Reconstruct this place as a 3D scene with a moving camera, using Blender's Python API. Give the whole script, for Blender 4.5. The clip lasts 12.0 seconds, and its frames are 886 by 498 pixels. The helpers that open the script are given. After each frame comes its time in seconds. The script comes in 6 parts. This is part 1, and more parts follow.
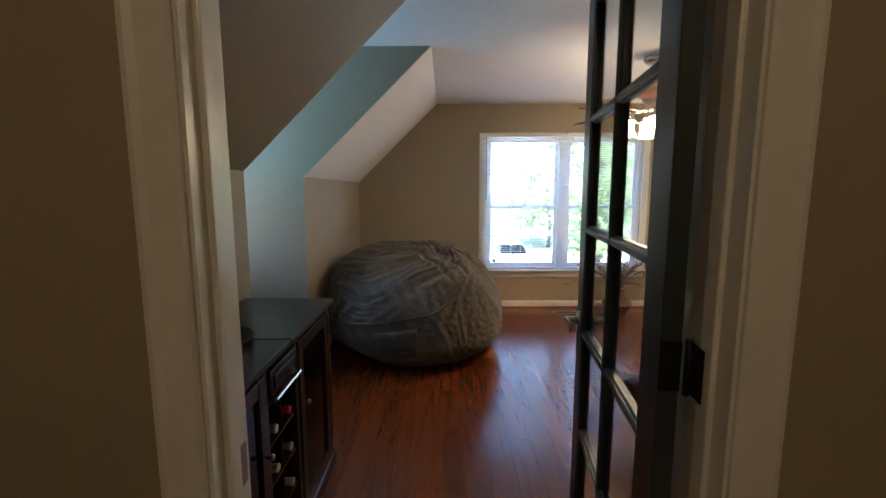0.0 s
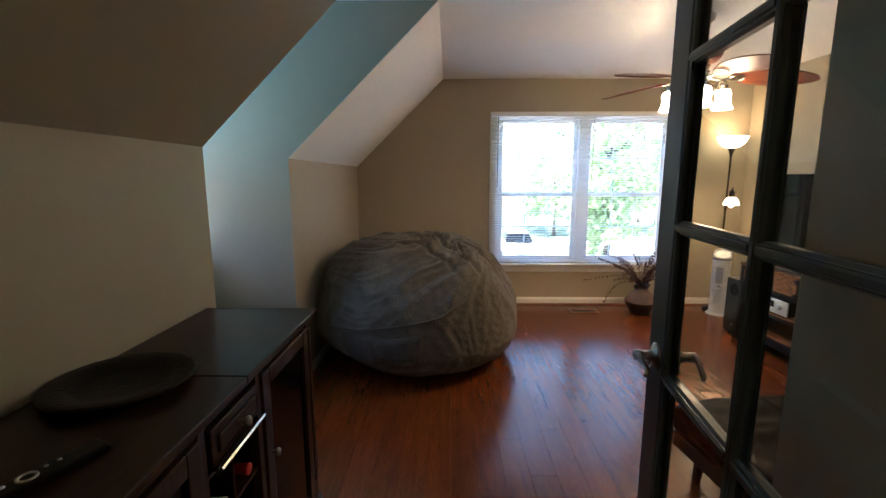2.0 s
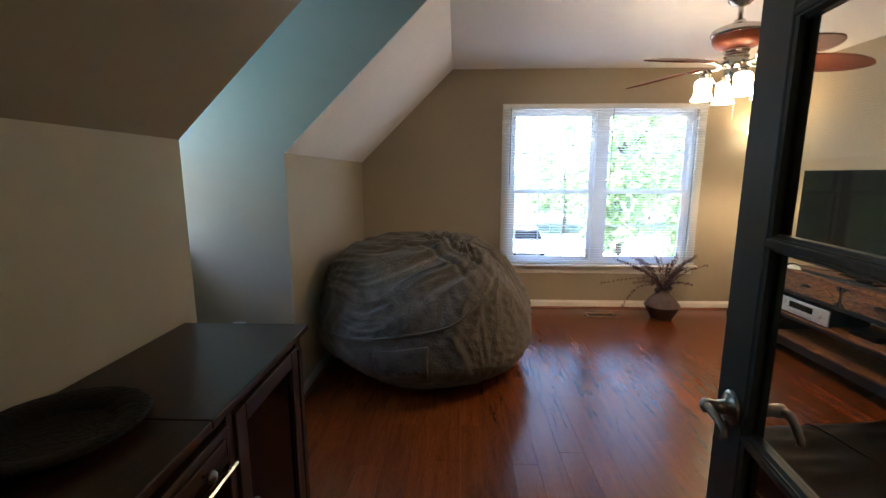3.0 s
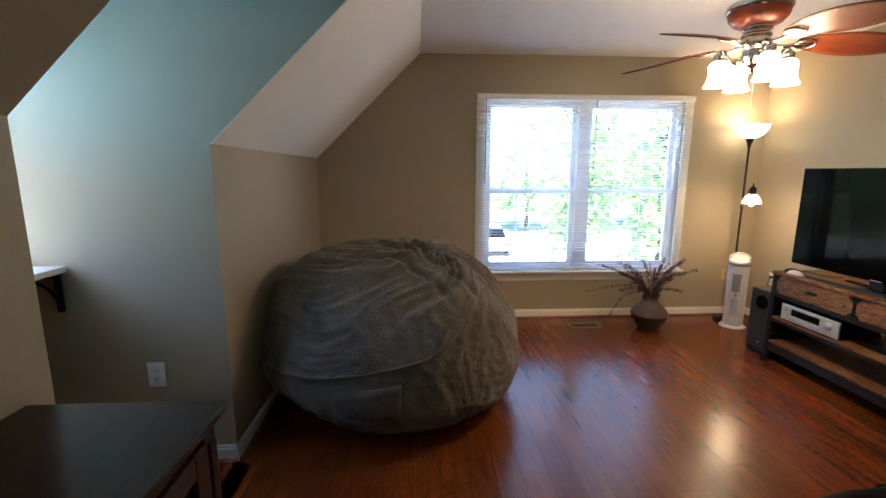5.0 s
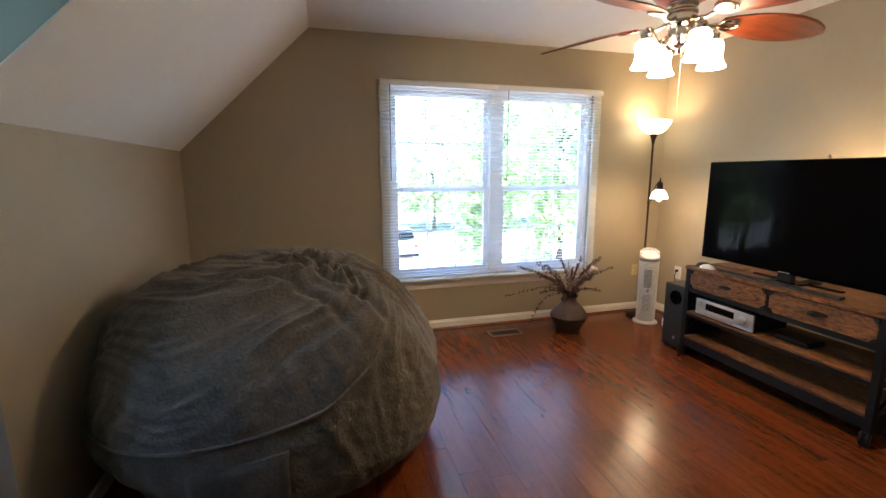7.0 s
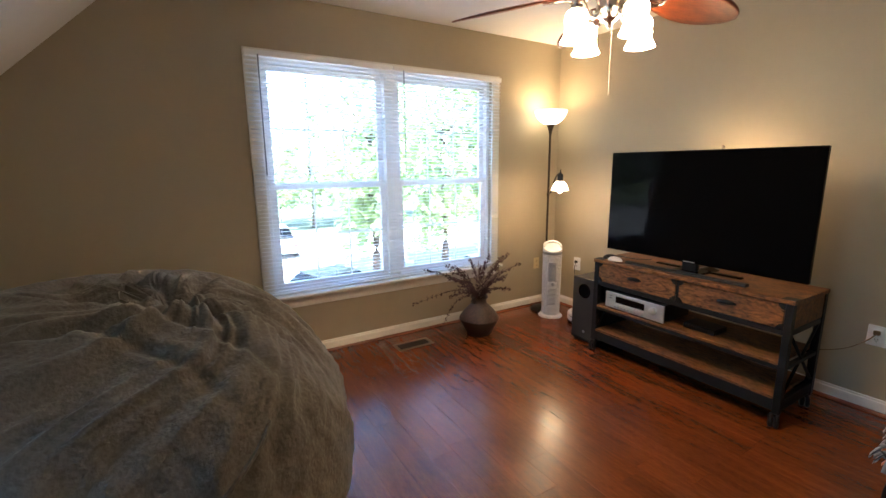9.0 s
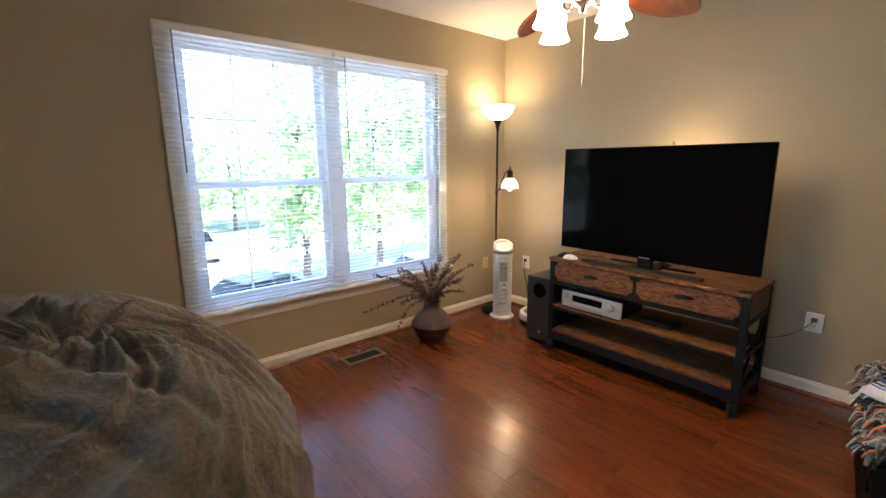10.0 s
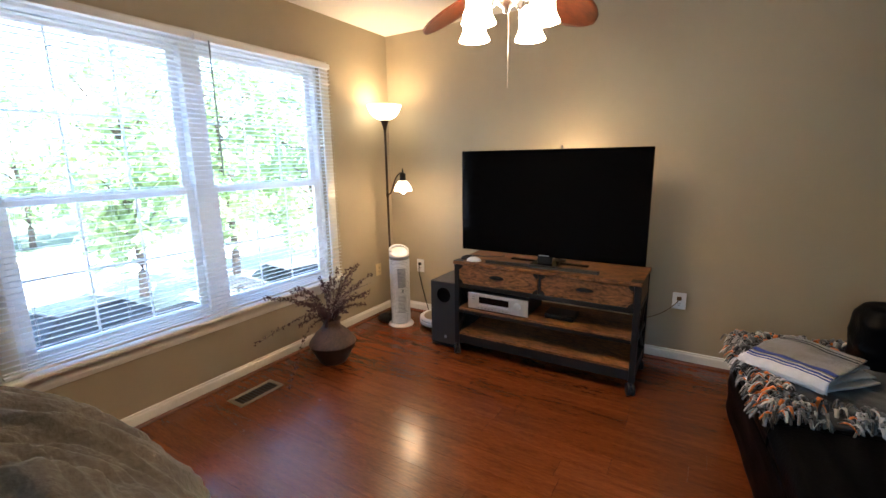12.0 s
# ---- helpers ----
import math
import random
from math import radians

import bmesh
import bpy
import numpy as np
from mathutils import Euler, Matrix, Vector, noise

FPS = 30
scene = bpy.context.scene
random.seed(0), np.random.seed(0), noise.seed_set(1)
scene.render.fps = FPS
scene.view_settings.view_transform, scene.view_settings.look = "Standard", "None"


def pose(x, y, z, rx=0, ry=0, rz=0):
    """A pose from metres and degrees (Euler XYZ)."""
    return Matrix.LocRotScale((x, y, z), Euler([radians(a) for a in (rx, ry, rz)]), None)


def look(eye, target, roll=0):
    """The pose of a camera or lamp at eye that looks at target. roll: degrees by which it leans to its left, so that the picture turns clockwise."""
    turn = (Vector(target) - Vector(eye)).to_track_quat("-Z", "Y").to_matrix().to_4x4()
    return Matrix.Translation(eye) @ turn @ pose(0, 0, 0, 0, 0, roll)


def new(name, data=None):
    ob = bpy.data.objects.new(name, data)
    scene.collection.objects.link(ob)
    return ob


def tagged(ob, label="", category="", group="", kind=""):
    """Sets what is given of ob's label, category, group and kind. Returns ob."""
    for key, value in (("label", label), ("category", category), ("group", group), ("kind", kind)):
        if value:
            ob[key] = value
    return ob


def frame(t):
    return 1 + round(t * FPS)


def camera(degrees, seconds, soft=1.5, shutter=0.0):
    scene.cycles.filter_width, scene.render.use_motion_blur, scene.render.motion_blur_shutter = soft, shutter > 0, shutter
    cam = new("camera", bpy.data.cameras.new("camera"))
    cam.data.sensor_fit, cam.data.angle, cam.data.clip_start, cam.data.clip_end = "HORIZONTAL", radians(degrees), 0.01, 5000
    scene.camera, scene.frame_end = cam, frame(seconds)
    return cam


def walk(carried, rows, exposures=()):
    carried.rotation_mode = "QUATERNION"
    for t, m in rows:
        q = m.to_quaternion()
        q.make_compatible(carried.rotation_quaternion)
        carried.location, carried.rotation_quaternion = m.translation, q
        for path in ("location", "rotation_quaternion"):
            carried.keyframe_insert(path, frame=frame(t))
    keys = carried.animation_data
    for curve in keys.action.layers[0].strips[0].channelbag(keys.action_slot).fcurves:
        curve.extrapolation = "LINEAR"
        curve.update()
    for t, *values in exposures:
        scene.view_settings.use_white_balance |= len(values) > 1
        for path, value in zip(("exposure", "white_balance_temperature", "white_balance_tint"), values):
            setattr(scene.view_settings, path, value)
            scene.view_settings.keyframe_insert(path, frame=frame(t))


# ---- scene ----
cam = camera(91.2, 12.0)
PATH = [
    (0, (0.669, 3.144, 1.429), (0.66, 5.126, 1.162), -0.1),
    (0.5, (0.664, 3.267, 1.416), (0.654, 5.248, 1.137), -0.0),
    (1, (0.646, 3.377, 1.411), (0.64, 5.354, 1.115), 0.1),
    (1.5, (0.634, 3.493, 1.405), (0.626, 5.469, 1.095), 0.1),
    (2, (0.634, 3.608, 1.406), (0.609, 5.582, 1.084), 0.0),
    (2.5, (0.629, 3.725, 1.411), (0.587, 5.697, 1.077), 0.1),
    (3, (0.624, 3.844, 1.41), (0.561, 5.814, 1.07), 0.0),
    (5, (0.547, 4.339, 1.411), (0.659, 6.304, 1.06), 0.1),
    (5.5, (0.571, 4.453, 1.413), (0.776, 6.411, 1.062), -0.1),
    (6, (0.569, 4.581, 1.415), (0.888, 6.523, 1.059), -0.1),
    (6.5, (0.6, 4.687, 1.397), (1.015, 6.612, 1.044), -0.1),
    (7, (0.618, 4.799, 1.363), (1.14, 6.699, 1.021), -0.2),
    (9, (0.659, 5.275, 1.361), (1.669, 6.96, 0.984), -0.6),
    (9.5, (0.65, 5.411, 1.345), (1.789, 7.011, 0.969), -0.5),
    (10, (0.662, 5.534, 1.346), (1.927, 7.035, 0.96), -0.5),
    (10.5, (0.667, 5.657, 1.34), (2.061, 7.037, 0.952), -0.4),
    (11, (0.685, 5.738, 1.352), (2.182, 7.005, 0.955), -0.6),
    (11.5, (0.67, 5.802, 1.368), (2.255, 6.953, 0.966), -0.9),
    (12, (0.618, 5.86, 1.38), (2.288, 6.885, 0.979), -0.9),
]
walk(cam, [(t, look(eye, target, roll)) for t, eye, target, roll in PATH],
     [(0.0, 3.58, 5600, 8), (12.0, 3.58, 5600, 8)])

# ---- world, sun, exposure ----
world = bpy.data.worlds.new("sky")
scene.world = world
world.use_nodes = True
wn = world.node_tree
sky = wn.nodes.new("ShaderNodeTexSky")
sky.sky_type = "NISHITA"
sky.sun_disc = False
sky.sun_elevation = radians(52)
sky.sun_rotation = radians(200)
bg = wn.nodes["Background"]
bg.inputs["Strength"].default_value = 0.15
wn.links.new(sky.outputs[0], bg.inputs[0])
sun = new("sun", bpy.data.lights.new("sun", "SUN"))
sun.data.energy = 5.0
sun.data.angle = radians(0.5)
sun.data.color = (1.0, 0.95, 0.88)
sun.matrix_world = look((0, 0, 10), (0 + 2.2, 5.5, 0))
LAMP = (1.0, 0.62, 0.30)


# sky light standing in the dormer window's opening
dl = new("dormer_skylight", bpy.data.lights.new("dormer_skylight", "AREA"))
dl.data.shape = "RECTANGLE"
dl.data.size, dl.data.size_y = 0.80, 0.70
dl.data.energy = 0.66
dl.data.spread = radians(122)
dl.data.color = (0.16, 0.64, 1.0)
dl.matrix_world = look((-1.36, 5.86, 1.74), (0.0, 5.86, 2.45))


def bulb(name, place, watts, radius):
    ob = new(name, bpy.data.lights.new(name, "POINT"))
    ob.data.energy = watts
    ob.data.color = LAMP
    ob.data.shadow_soft_size = radius
    ob.location = place
    return ob


# ---- materials ----
def material(name, color, rough=0.6, metal=0.0, vary=0.12, scale=6.0, bump=0.0, bump_scale=120.0, stretch=(1, 1, 1),
             color2=None, sheen=0.0, coat=0.0, island=0.0, specular=0.5, depth=0.004):
    """A principled surface: broad and fine variation of colour, fine relief."""
    m = bpy.data.materials.new(name)
    m.use_nodes = True
    t = m.node_tree
    p = t.nodes["Principled BSDF"]
    p.inputs["Roughness"].default_value = rough
    p.inputs["Metallic"].default_value = metal
    p.inputs["Specular IOR Level"].default_value = specular
    p.inputs["Sheen Weight"].default_value = sheen
    p.inputs["Coat Weight"].default_value = coat
    c2 = color2 or [max(0.0, c * (1 - vary * 2)) for c in color]
    co = t.nodes.new("ShaderNodeTexCoord")
    mp = t.nodes.new("ShaderNodeMapping")
    mp.inputs["Scale"].default_value = stretch
    t.links.new(co.outputs["Object"], mp.inputs[0])
    big = t.nodes.new("ShaderNodeTexNoise")
    big.inputs["Scale"].default_value = scale
    big.inputs["Detail"].default_value = 6
    fine = t.nodes.new("ShaderNodeTexNoise")
    fine.inputs["Scale"].default_value = scale * 9
    fine.inputs["Detail"].default_value = 4
    for n in (big, fine):
        t.links.new(mp.outputs[0], n.inputs["Vector"])
    add = t.nodes.new("ShaderNodeMath")
    add.operation = "MULTIPLY_ADD"
    add.inputs[1].default_value = 0.45
    t.links.new(fine.outputs[0], add.inputs[0])
    half = t.nodes.new("ShaderNodeMath")
    half.operation = "MULTIPLY"
    half.inputs[1].default_value = 0.6
    t.links.new(big.outputs[0], half.inputs[0])
    t.links.new(half.outputs[0], add.inputs[2])
    ramp = t.nodes.new("ShaderNodeValToRGB")
    ramp.color_ramp.elements[0].position = 0.36
    ramp.color_ramp.elements[1].position = 0.68
    ramp.color_ramp.elements[0].color = (*c2, 1)
    ramp.color_ramp.elements[1].color = (*color, 1)
    t.links.new(add.outputs[0], ramp.inputs[0])
    out = ramp.outputs[0]
    if island:
        info = t.nodes.new("ShaderNodeObjectInfo")
        hsv = t.nodes.new("ShaderNodeHueSaturation")
        mr = t.nodes.new("ShaderNodeMapRange")
        mr.inputs["To Min"].default_value = 1 - island
        mr.inputs["To Max"].default_value = 1 + island
        t.links.new(info.outputs["Random"], mr.inputs[0])
        t.links.new(mr.outputs[0], hsv.inputs["Value"])
        t.links.new(out, hsv.inputs["Color"])
        out = hsv.outputs[0]
    t.links.new(out, p.inputs["Base Color"])
    if bump:
        bn = t.nodes.new("ShaderNodeTexNoise")
        bn.inputs["Scale"].default_value = bump_scale
        bn.inputs["Detail"].default_value = 5
        t.links.new(mp.outputs[0], bn.inputs["Vector"])
        bb = t.nodes.new("ShaderNodeBump")
        bb.inputs["Strength"].default_value = bump
        bb.inputs["Distance"].default_value = depth
        t.links.new(bn.outputs[0], bb.inputs["Height"])
        t.links.new(bb.outputs[0], p.inputs["Normal"])
    return m


def glowing(name, color, strength, base=(0.9, 0.85, 0.75)):
    m = bpy.data.materials.new(name)
    m.use_nodes = True
    p = m.node_tree.nodes["Principled BSDF"]
    p.inputs["Base Color"].default_value = (*base, 1)
    p.inputs["Roughness"].default_value = 0.35
    p.inputs["Emission Color"].default_value = (*color, 1)
    p.inputs["Emission Strength"].default_value = strength
    return m


def glass_material(name, tint=(1, 1, 1), rough=0.0):
    m = bpy.data.materials.new(name)
    m.use_nodes = True
    t = m.node_tree
    t.nodes.remove(t.nodes["Principled BSDF"])
    tr = t.nodes.new("ShaderNodeBsdfTransparent")
    tr.inputs[0].default_value = (*tint, 1)
    gl = t.nodes.new("ShaderNodeBsdfGlossy")
    gl.inputs["Roughness"].default_value = rough
    lw = t.nodes.new("ShaderNodeLayerWeight")
    lw.inputs[0].default_value = 0.5
    pw = t.nodes.new("ShaderNodeMath")
    pw.operation = "POWER"
    pw.inputs[1].default_value = 5.0
    t.links.new(lw.outputs["Facing"], pw.inputs[0])
    fr = t.nodes.new("ShaderNodeMath")
    fr.operation = "MULTIPLY_ADD"
    fr.inputs[1].default_value = 0.90
    fr.inputs[2].default_value = 0.03
    t.links.new(pw.outputs[0], fr.inputs[0])
    mix = t.nodes.new("ShaderNodeMixShader")
    t.links.new(fr.outputs[0], mix.inputs[0])
    t.links.new(tr.outputs[0], mix.inputs[1])
    t.links.new(gl.outputs[0], mix.inputs[2])
    t.links.new(mix.outputs[0], t.nodes["Material Output"].inputs[0])
    return m


def wood(name, dark, light, rough=0.4, grain=(1, 1, 1), scale=3.0, bump=0.15, coat=0.0, vary=0.0, distort=2.5, specular=0.5):
    """Streaked wood: stretched noise through a colour ramp, with knots and pores."""
    m = bpy.data.materials.new(name)
    m.use_nodes = True
    t = m.node_tree
    p = t.nodes["Principled BSDF"]
    p.inputs["Roughness"].default_value = rough
    p.inputs["Coat Weight"].default_value = coat
    p.inputs["Coat Roughness"].default_value = 0.25
    p.inputs["Specular IOR Level"].default_value = specular
    co = t.nodes.new("ShaderNodeTexCoord")
    info = t.nodes.new("ShaderNodeObjectInfo")
    off = t.nodes.new("ShaderNodeVectorMath")
    off.operation = "MULTIPLY_ADD"
    comb = t.nodes.new("ShaderNodeCombineXYZ")
    for k in range(3):
        t.links.new(info.outputs["Random"], comb.inputs[k])
    off.inputs[1].default_value = (37.0, 23.0, 11.0)
    t.links.new(comb.outputs[0], off.inputs[0])
    t.links.new(co.outputs["Object"], off.inputs[2])
    mp = t.nodes.new("ShaderNodeMapping")
    mp.inputs["Scale"].default_value = grain
    t.links.new(off.outputs[0], mp.inputs[0])
    n1 = t.nodes.new("ShaderNodeTexNoise")
    n1.inputs["Scale"].default_value = scale
    n1.inputs["Detail"].default_value = 9
    n1.inputs["Roughness"].default_value = 0.62
    n1.inputs["Distortion"].default_value = distort
    n2 = t.nodes.new("ShaderNodeTexNoise")
    n2.inputs["Scale"].default_value = scale * 11
    n2.inputs["Detail"].default_value = 5
    for n in (n1, n2):
        t.links.new(mp.outputs[0], n.inputs["Vector"])
    mix = t.nodes.new("ShaderNodeMix")
    mix.data_type = "FLOAT"
    mix.inputs[0].default_value = 0.35
    t.links.new(n1.outputs[0], mix.inputs[2])
    t.links.new(n2.outputs[0], mix.inputs[3])
    ramp = t.nodes.new("ShaderNodeValToRGB")
    ramp.color_ramp.elements[0].position = 0.36
    ramp.color_ramp.elements[1].position = 0.64
    ramp.color_ramp.elements[0].color = (*dark, 1)
    ramp.color_ramp.elements[1].color = (*light, 1)
    t.links.new(mix.outputs[0], ramp.inputs[0])
    out = ramp.outputs[0]
    if vary:
        hsv = t.nodes.new("ShaderNodeHueSaturation")
        mr = t.nodes.new("ShaderNodeMapRange")
        mr.inputs["To Min"].default_value = 1 - vary
        mr.inputs["To Max"].default_value = 1 + vary
        t.links.new(info.outputs["Random"], mr.inputs[0])
        t.links.new(mr.outputs[0], hsv.inputs["Value"])
        t.links.new(out, hsv.inputs["Color"])
        out = hsv.outputs[0]
    t.links.new(out, p.inputs["Base Color"])
    rr = t.nodes.new("ShaderNodeMapRange")
    rr.inputs["To Min"].default_value = rough - 0.07
    rr.inputs["To Max"].default_value = rough + 0.12
    t.links.new(n1.outputs[0], rr.inputs[0])
    t.links.new(rr.outputs[0], p.inputs["Roughness"])
    bb = t.nodes.new("ShaderNodeBump")
    bb.inputs["Strength"].default_value = bump
    bb.inputs["Distance"].default_value = 0.002
    t.links.new(mix.outputs[0], bb.inputs["Height"])
    t.links.new(bb.outputs[0], p.inputs["Normal"])
    return m


PAINT = material("khaki wall paint", (0.37, 0.315, 0.225), 0.55, vary=0.02, scale=1.5, bump=0.05, bump_scale=350)
CEIL = material("flat ceiling paint", (0.82, 0.80, 0.78), 0.9, vary=0.02, scale=1.2, bump=0.06, bump_scale=260)
TRIM = material("semi-gloss white trim paint", (0.78, 0.76, 0.71), 0.28, vary=0.03, scale=4, bump=0.03, bump_scale=90)
PLANK = wood("red-brown laminate plank", (0.080, 0.0190, 0.0044), (0.175, 0.0440, 0.0100), 0.23, (12, 1.2, 12), 2.6, 0.006, 0.0, 0.12, 0.7, 0.64)
for _n in PLANK.node_tree.nodes:
    if _n.bl_idname == "ShaderNodeMix":
        _n.inputs[0].default_value = 0.48
    elif _n.bl_idname == "ShaderNodeTexNoise":
        _n.inputs["Detail"].default_value = 4 if _n.inputs["Scale"].default_value < 5 else 2
    elif _n.bl_idname == "ShaderNodeValToRGB":
        # dark pores, an even body and a slightly lighter crest
        _n.color_ramp.elements[0].position, _n.color_ramp.elements[1].position = 0.335, 0.645
        _n.color_ramp.elements[0].color = (0.078, 0.0172, 0.0040, 1)
        _n.color_ramp.elements.new(0.47).color = (0.120, 0.0280, 0.0064, 1)
    elif _n.bl_idname == "ShaderNodeMapRange" and _n.inputs["To Min"].default_value < 0.5:
        _n.inputs["To Min"].default_value, _n.inputs["To Max"].default_value = 0.19, 0.27
    elif _n.bl_idname == "ShaderNodeBump":
        _n.inputs["Strength"].default_value = 0.12
SHOE = wood("stained shoe moulding", (0.10, 0.03, 0.01), (0.22, 0.075, 0.03), 0.35, (1, 1, 8), 3)
DOORPAINT = material("dark grey-green door paint", (0.036, 0.051, 0.056), 0.32, vary=0.05, scale=5, bump=0.05, bump_scale=70)
BRASS = material("aged pewter hardware", (0.32, 0.29, 0.25), 0.32, 1.0, vary=0.15, scale=20)
BLACKMETAL = material("black powder-coated steel", (0.009, 0.0095, 0.011), 0.5, 0.0, vary=0.1, scale=12, bump=0.05, specular=0.25)
BRONZE = material("dark bronze lamp metal", (0.05, 0.035, 0.025), 0.35, 0.8, vary=0.1, scale=10)
NICKEL = material("brushed nickel", (0.55, 0.50, 0.44), 0.22, 1.0, vary=0.08, scale=14)
VINYL = material("white vinyl window frame", (0.82, 0.83, 0.84), 0.35, vary=0.02, scale=3)
SLAT = material("white aluminium blind slat", (0.84, 0.85, 0.86), 0.45, vary=0.02, scale=3)
BACKLIT = SLAT.copy()
BACKLIT.name = "translucent white blind slat"
_t = BACKLIT.node_tree
_tr = _t.nodes.new("ShaderNodeBsdfTranslucent")
_tr.inputs[0].default_value = (0.80, 0.84, 0.90, 1)
_mx = _t.nodes.new("ShaderNodeMixShader")
_mx.inputs[0].default_value = 0.55
_t.links.new(_t.nodes["Principled BSDF"].outputs[0], _mx.inputs[1])
_t.links.new(_tr.outputs[0], _mx.inputs[2])
_t.links.new(_mx.outputs[0], _t.nodes["Material Output"].inputs[0])
PANE = glass_material("clear window glass")
DOORGLASS = glass_material("clear door glass", (0.96, 0.97, 0.96))
ESPRESSO = wood("espresso stained wood", (0.012, 0.005, 0.003), (0.042, 0.017, 0.010), 0.30, (6, 0.7, 6), 2.5, 0.015, 0.0, 0.0, 2.5, 0.22)
ESPRESSO_V = wood("espresso stained upright wood", (0.012, 0.005, 0.003), (0.046, 0.019, 0.011), 0.30, (6, 6, 0.7), 2.5, 0.03, 0.0, 0.0, 2.5, 0.3)
DARKGLASS = material("smoked glass panel", (0.004, 0.0045, 0.006), 0.08, vary=0.05, specular=0.3)
RUSTIC = wood("rustic brown board", (0.028, 0.0105, 0.004), (0.27, 0.115, 0.040), 0.5, (4.5, 1.5, 4.5), 2.6, 0.2, 0.0, 0.08, 3.5, 0.3)
BLADE = wood("carved mahogany fan blade", (0.100, 0.019, 0.005), (0.21, 0.048, 0.013), 0.36, (0.8, 6, 6), 2.2, 0.06, 0.0, 0.0, 2.5, 0.4)
FUR = material("grey-taupe plush fur", (0.146, 0.126, 0.100), 1.0, vary=0.2, scale=9, bump=0.9, bump_scale=75, color2=(0.080, 0.070, 0.057), sheen=0.12, specular=0.1, depth=0.007)
TAGCLOTH = material("grey velour label", (0.108, 0.094, 0.077), 0.95, vary=0.2, scale=12, bump=0.6, bump_scale=90, sheen=0.1, specular=0.1)
STITCH = material("dark embroidery", (0.025, 0.023, 0.022), 0.9, vary=0.05)
SCREEN = material("black glossy screen", (0.002, 0.002, 0.0025), 0.05, vary=0.02, specular=0.05)
BLACKPLASTIC = material("satin black plastic", (0.007, 0.007, 0.008), 0.4, vary=0.05, scale=10, specular=0.3)
SPEAKERBLACK = material("charcoal vinyl veneer", (0.034, 0.033, 0.033), 0.45, specular=0.35, vary=0.08, scale=15, bump=0.1, bump_scale=400)
SILVER = material("brushed silver aluminium", (0.62, 0.62, 0.61), 0.35, 0.6, vary=0.05, scale=20, stretch=(1, 0.2, 1))
WHITEPLASTIC = material("white plastic", (0.78, 0.78, 0.80), 0.4, vary=0.02, scale=4)
GREYPLASTIC = material("grey plastic", (0.25, 0.26, 0.28), 0.45, vary=0.04)
SLOTGREY = material("blue-grey slot with painted shade", (0.20, 0.21, 0.25), 0.6, vary=0.05)
IVORY = material("ivory plastic", (0.62, 0.50, 0.28), 0.4, vary=0.02)
GOLDDISC = material("champagne lid", (0.45, 0.36, 0.20), 0.35, 0.4, vary=0.05)
CLAY = material("burnished dark clay", (0.13, 0.075, 0.055), 0.55, vary=0.2, scale=7, bump=0.25, bump_scale=60, color2=(0.045, 0.030, 0.028))
CLAYDARK = material("smoked black clay", (0.05, 0.035, 0.03), 0.5, vary=0.2, scale=7, bump=0.2, bump_scale=60)
STEM = material("dry twig", (0.08, 0.05, 0.035), 0.8, vary=0.2, scale=30)
DRYLEAF = material("dried purple eucalyptus leaf", (0.13, 0.065, 0.065), 0.8, vary=0.25, scale=25, color2=(0.035, 0.02, 0.03))
PALELEAF = material("pale dried bud", (0.45, 0.36, 0.31), 0.85, vary=0.2, scale=30)
VENTMETAL = material("tan painted vent", (0.26, 0.20, 0.13), 0.45, 0.4, vary=0.1, scale=20)
LEATHER = material("black leather", (0.002, 0.002, 0.0025), 0.42, specular=0.05, vary=0.15, scale=8, bump=0.35, bump_scale=90)
FLEECE = {k: material(k + " fleece", c, 0.95, vary=0.12, scale=25, bump=0.3, bump_scale=150, sheen=0.4) for k, c in {
    "grey": (0.16, 0.155, 0.15), "white": (0.46, 0.445, 0.42), "black": (0.015, 0.015, 0.017), "orange": (0.66, 0.17, 0.02)}.items()}
TOWEL = material("grey terry towel", (0.17, 0.15, 0.125), 1.0, vary=0.12, scale=30, bump=0.8, bump_scale=260, sheen=0.4)
TOWELWHITE = material("white terry towel", (0.60, 0.59, 0.60), 1.0, vary=0.08, scale=30, bump=0.8, bump_scale=260)
TOWELBLUE = material("blue woven stripe", (0.035, 0.06, 0.28), 0.95, vary=0.1, scale=30, bump=0.6, bump_scale=260)
CORDBROWN = material("brown lamp cord", (0.16, 0.09, 0.035), 0.5, vary=0.1)
CORDBLACK = material("black cord", (0.012, 0.012, 0.012), 0.5, vary=0.05)
CAPS = {"red": material("red foil cap", (0.5, 0.02, 0.015), 0.4, vary=0.05), "white": material("white cap", (0.7, 0.68, 0.62), 0.4, vary=0.05),
        "gold": material("gold foil cap", (0.45, 0.30, 0.08), 0.35, 0.6, vary=0.05)}
BOTTLE = material("dark green bottle glass", (0.006, 0.012, 0.006), 0.08, vary=0.05)
HAMMERED = material("hammered dark bronze dish", (0.014, 0.009, 0.006), 0.5, 0.0, vary=0.2, scale=20, bump=1.0, bump_scale=70, specular=0.2)
OPAL = glowing("lit frosted bell glass", (1.0, 0.70, 0.40), 4.8)
OPALBOWL = glowing("lit frosted bowl glass", (1.0, 0.76, 0.45), 0.8)
DISPLAY = material("dark display window", (0.003, 0.003, 0.004), 0.15, vary=0.02)


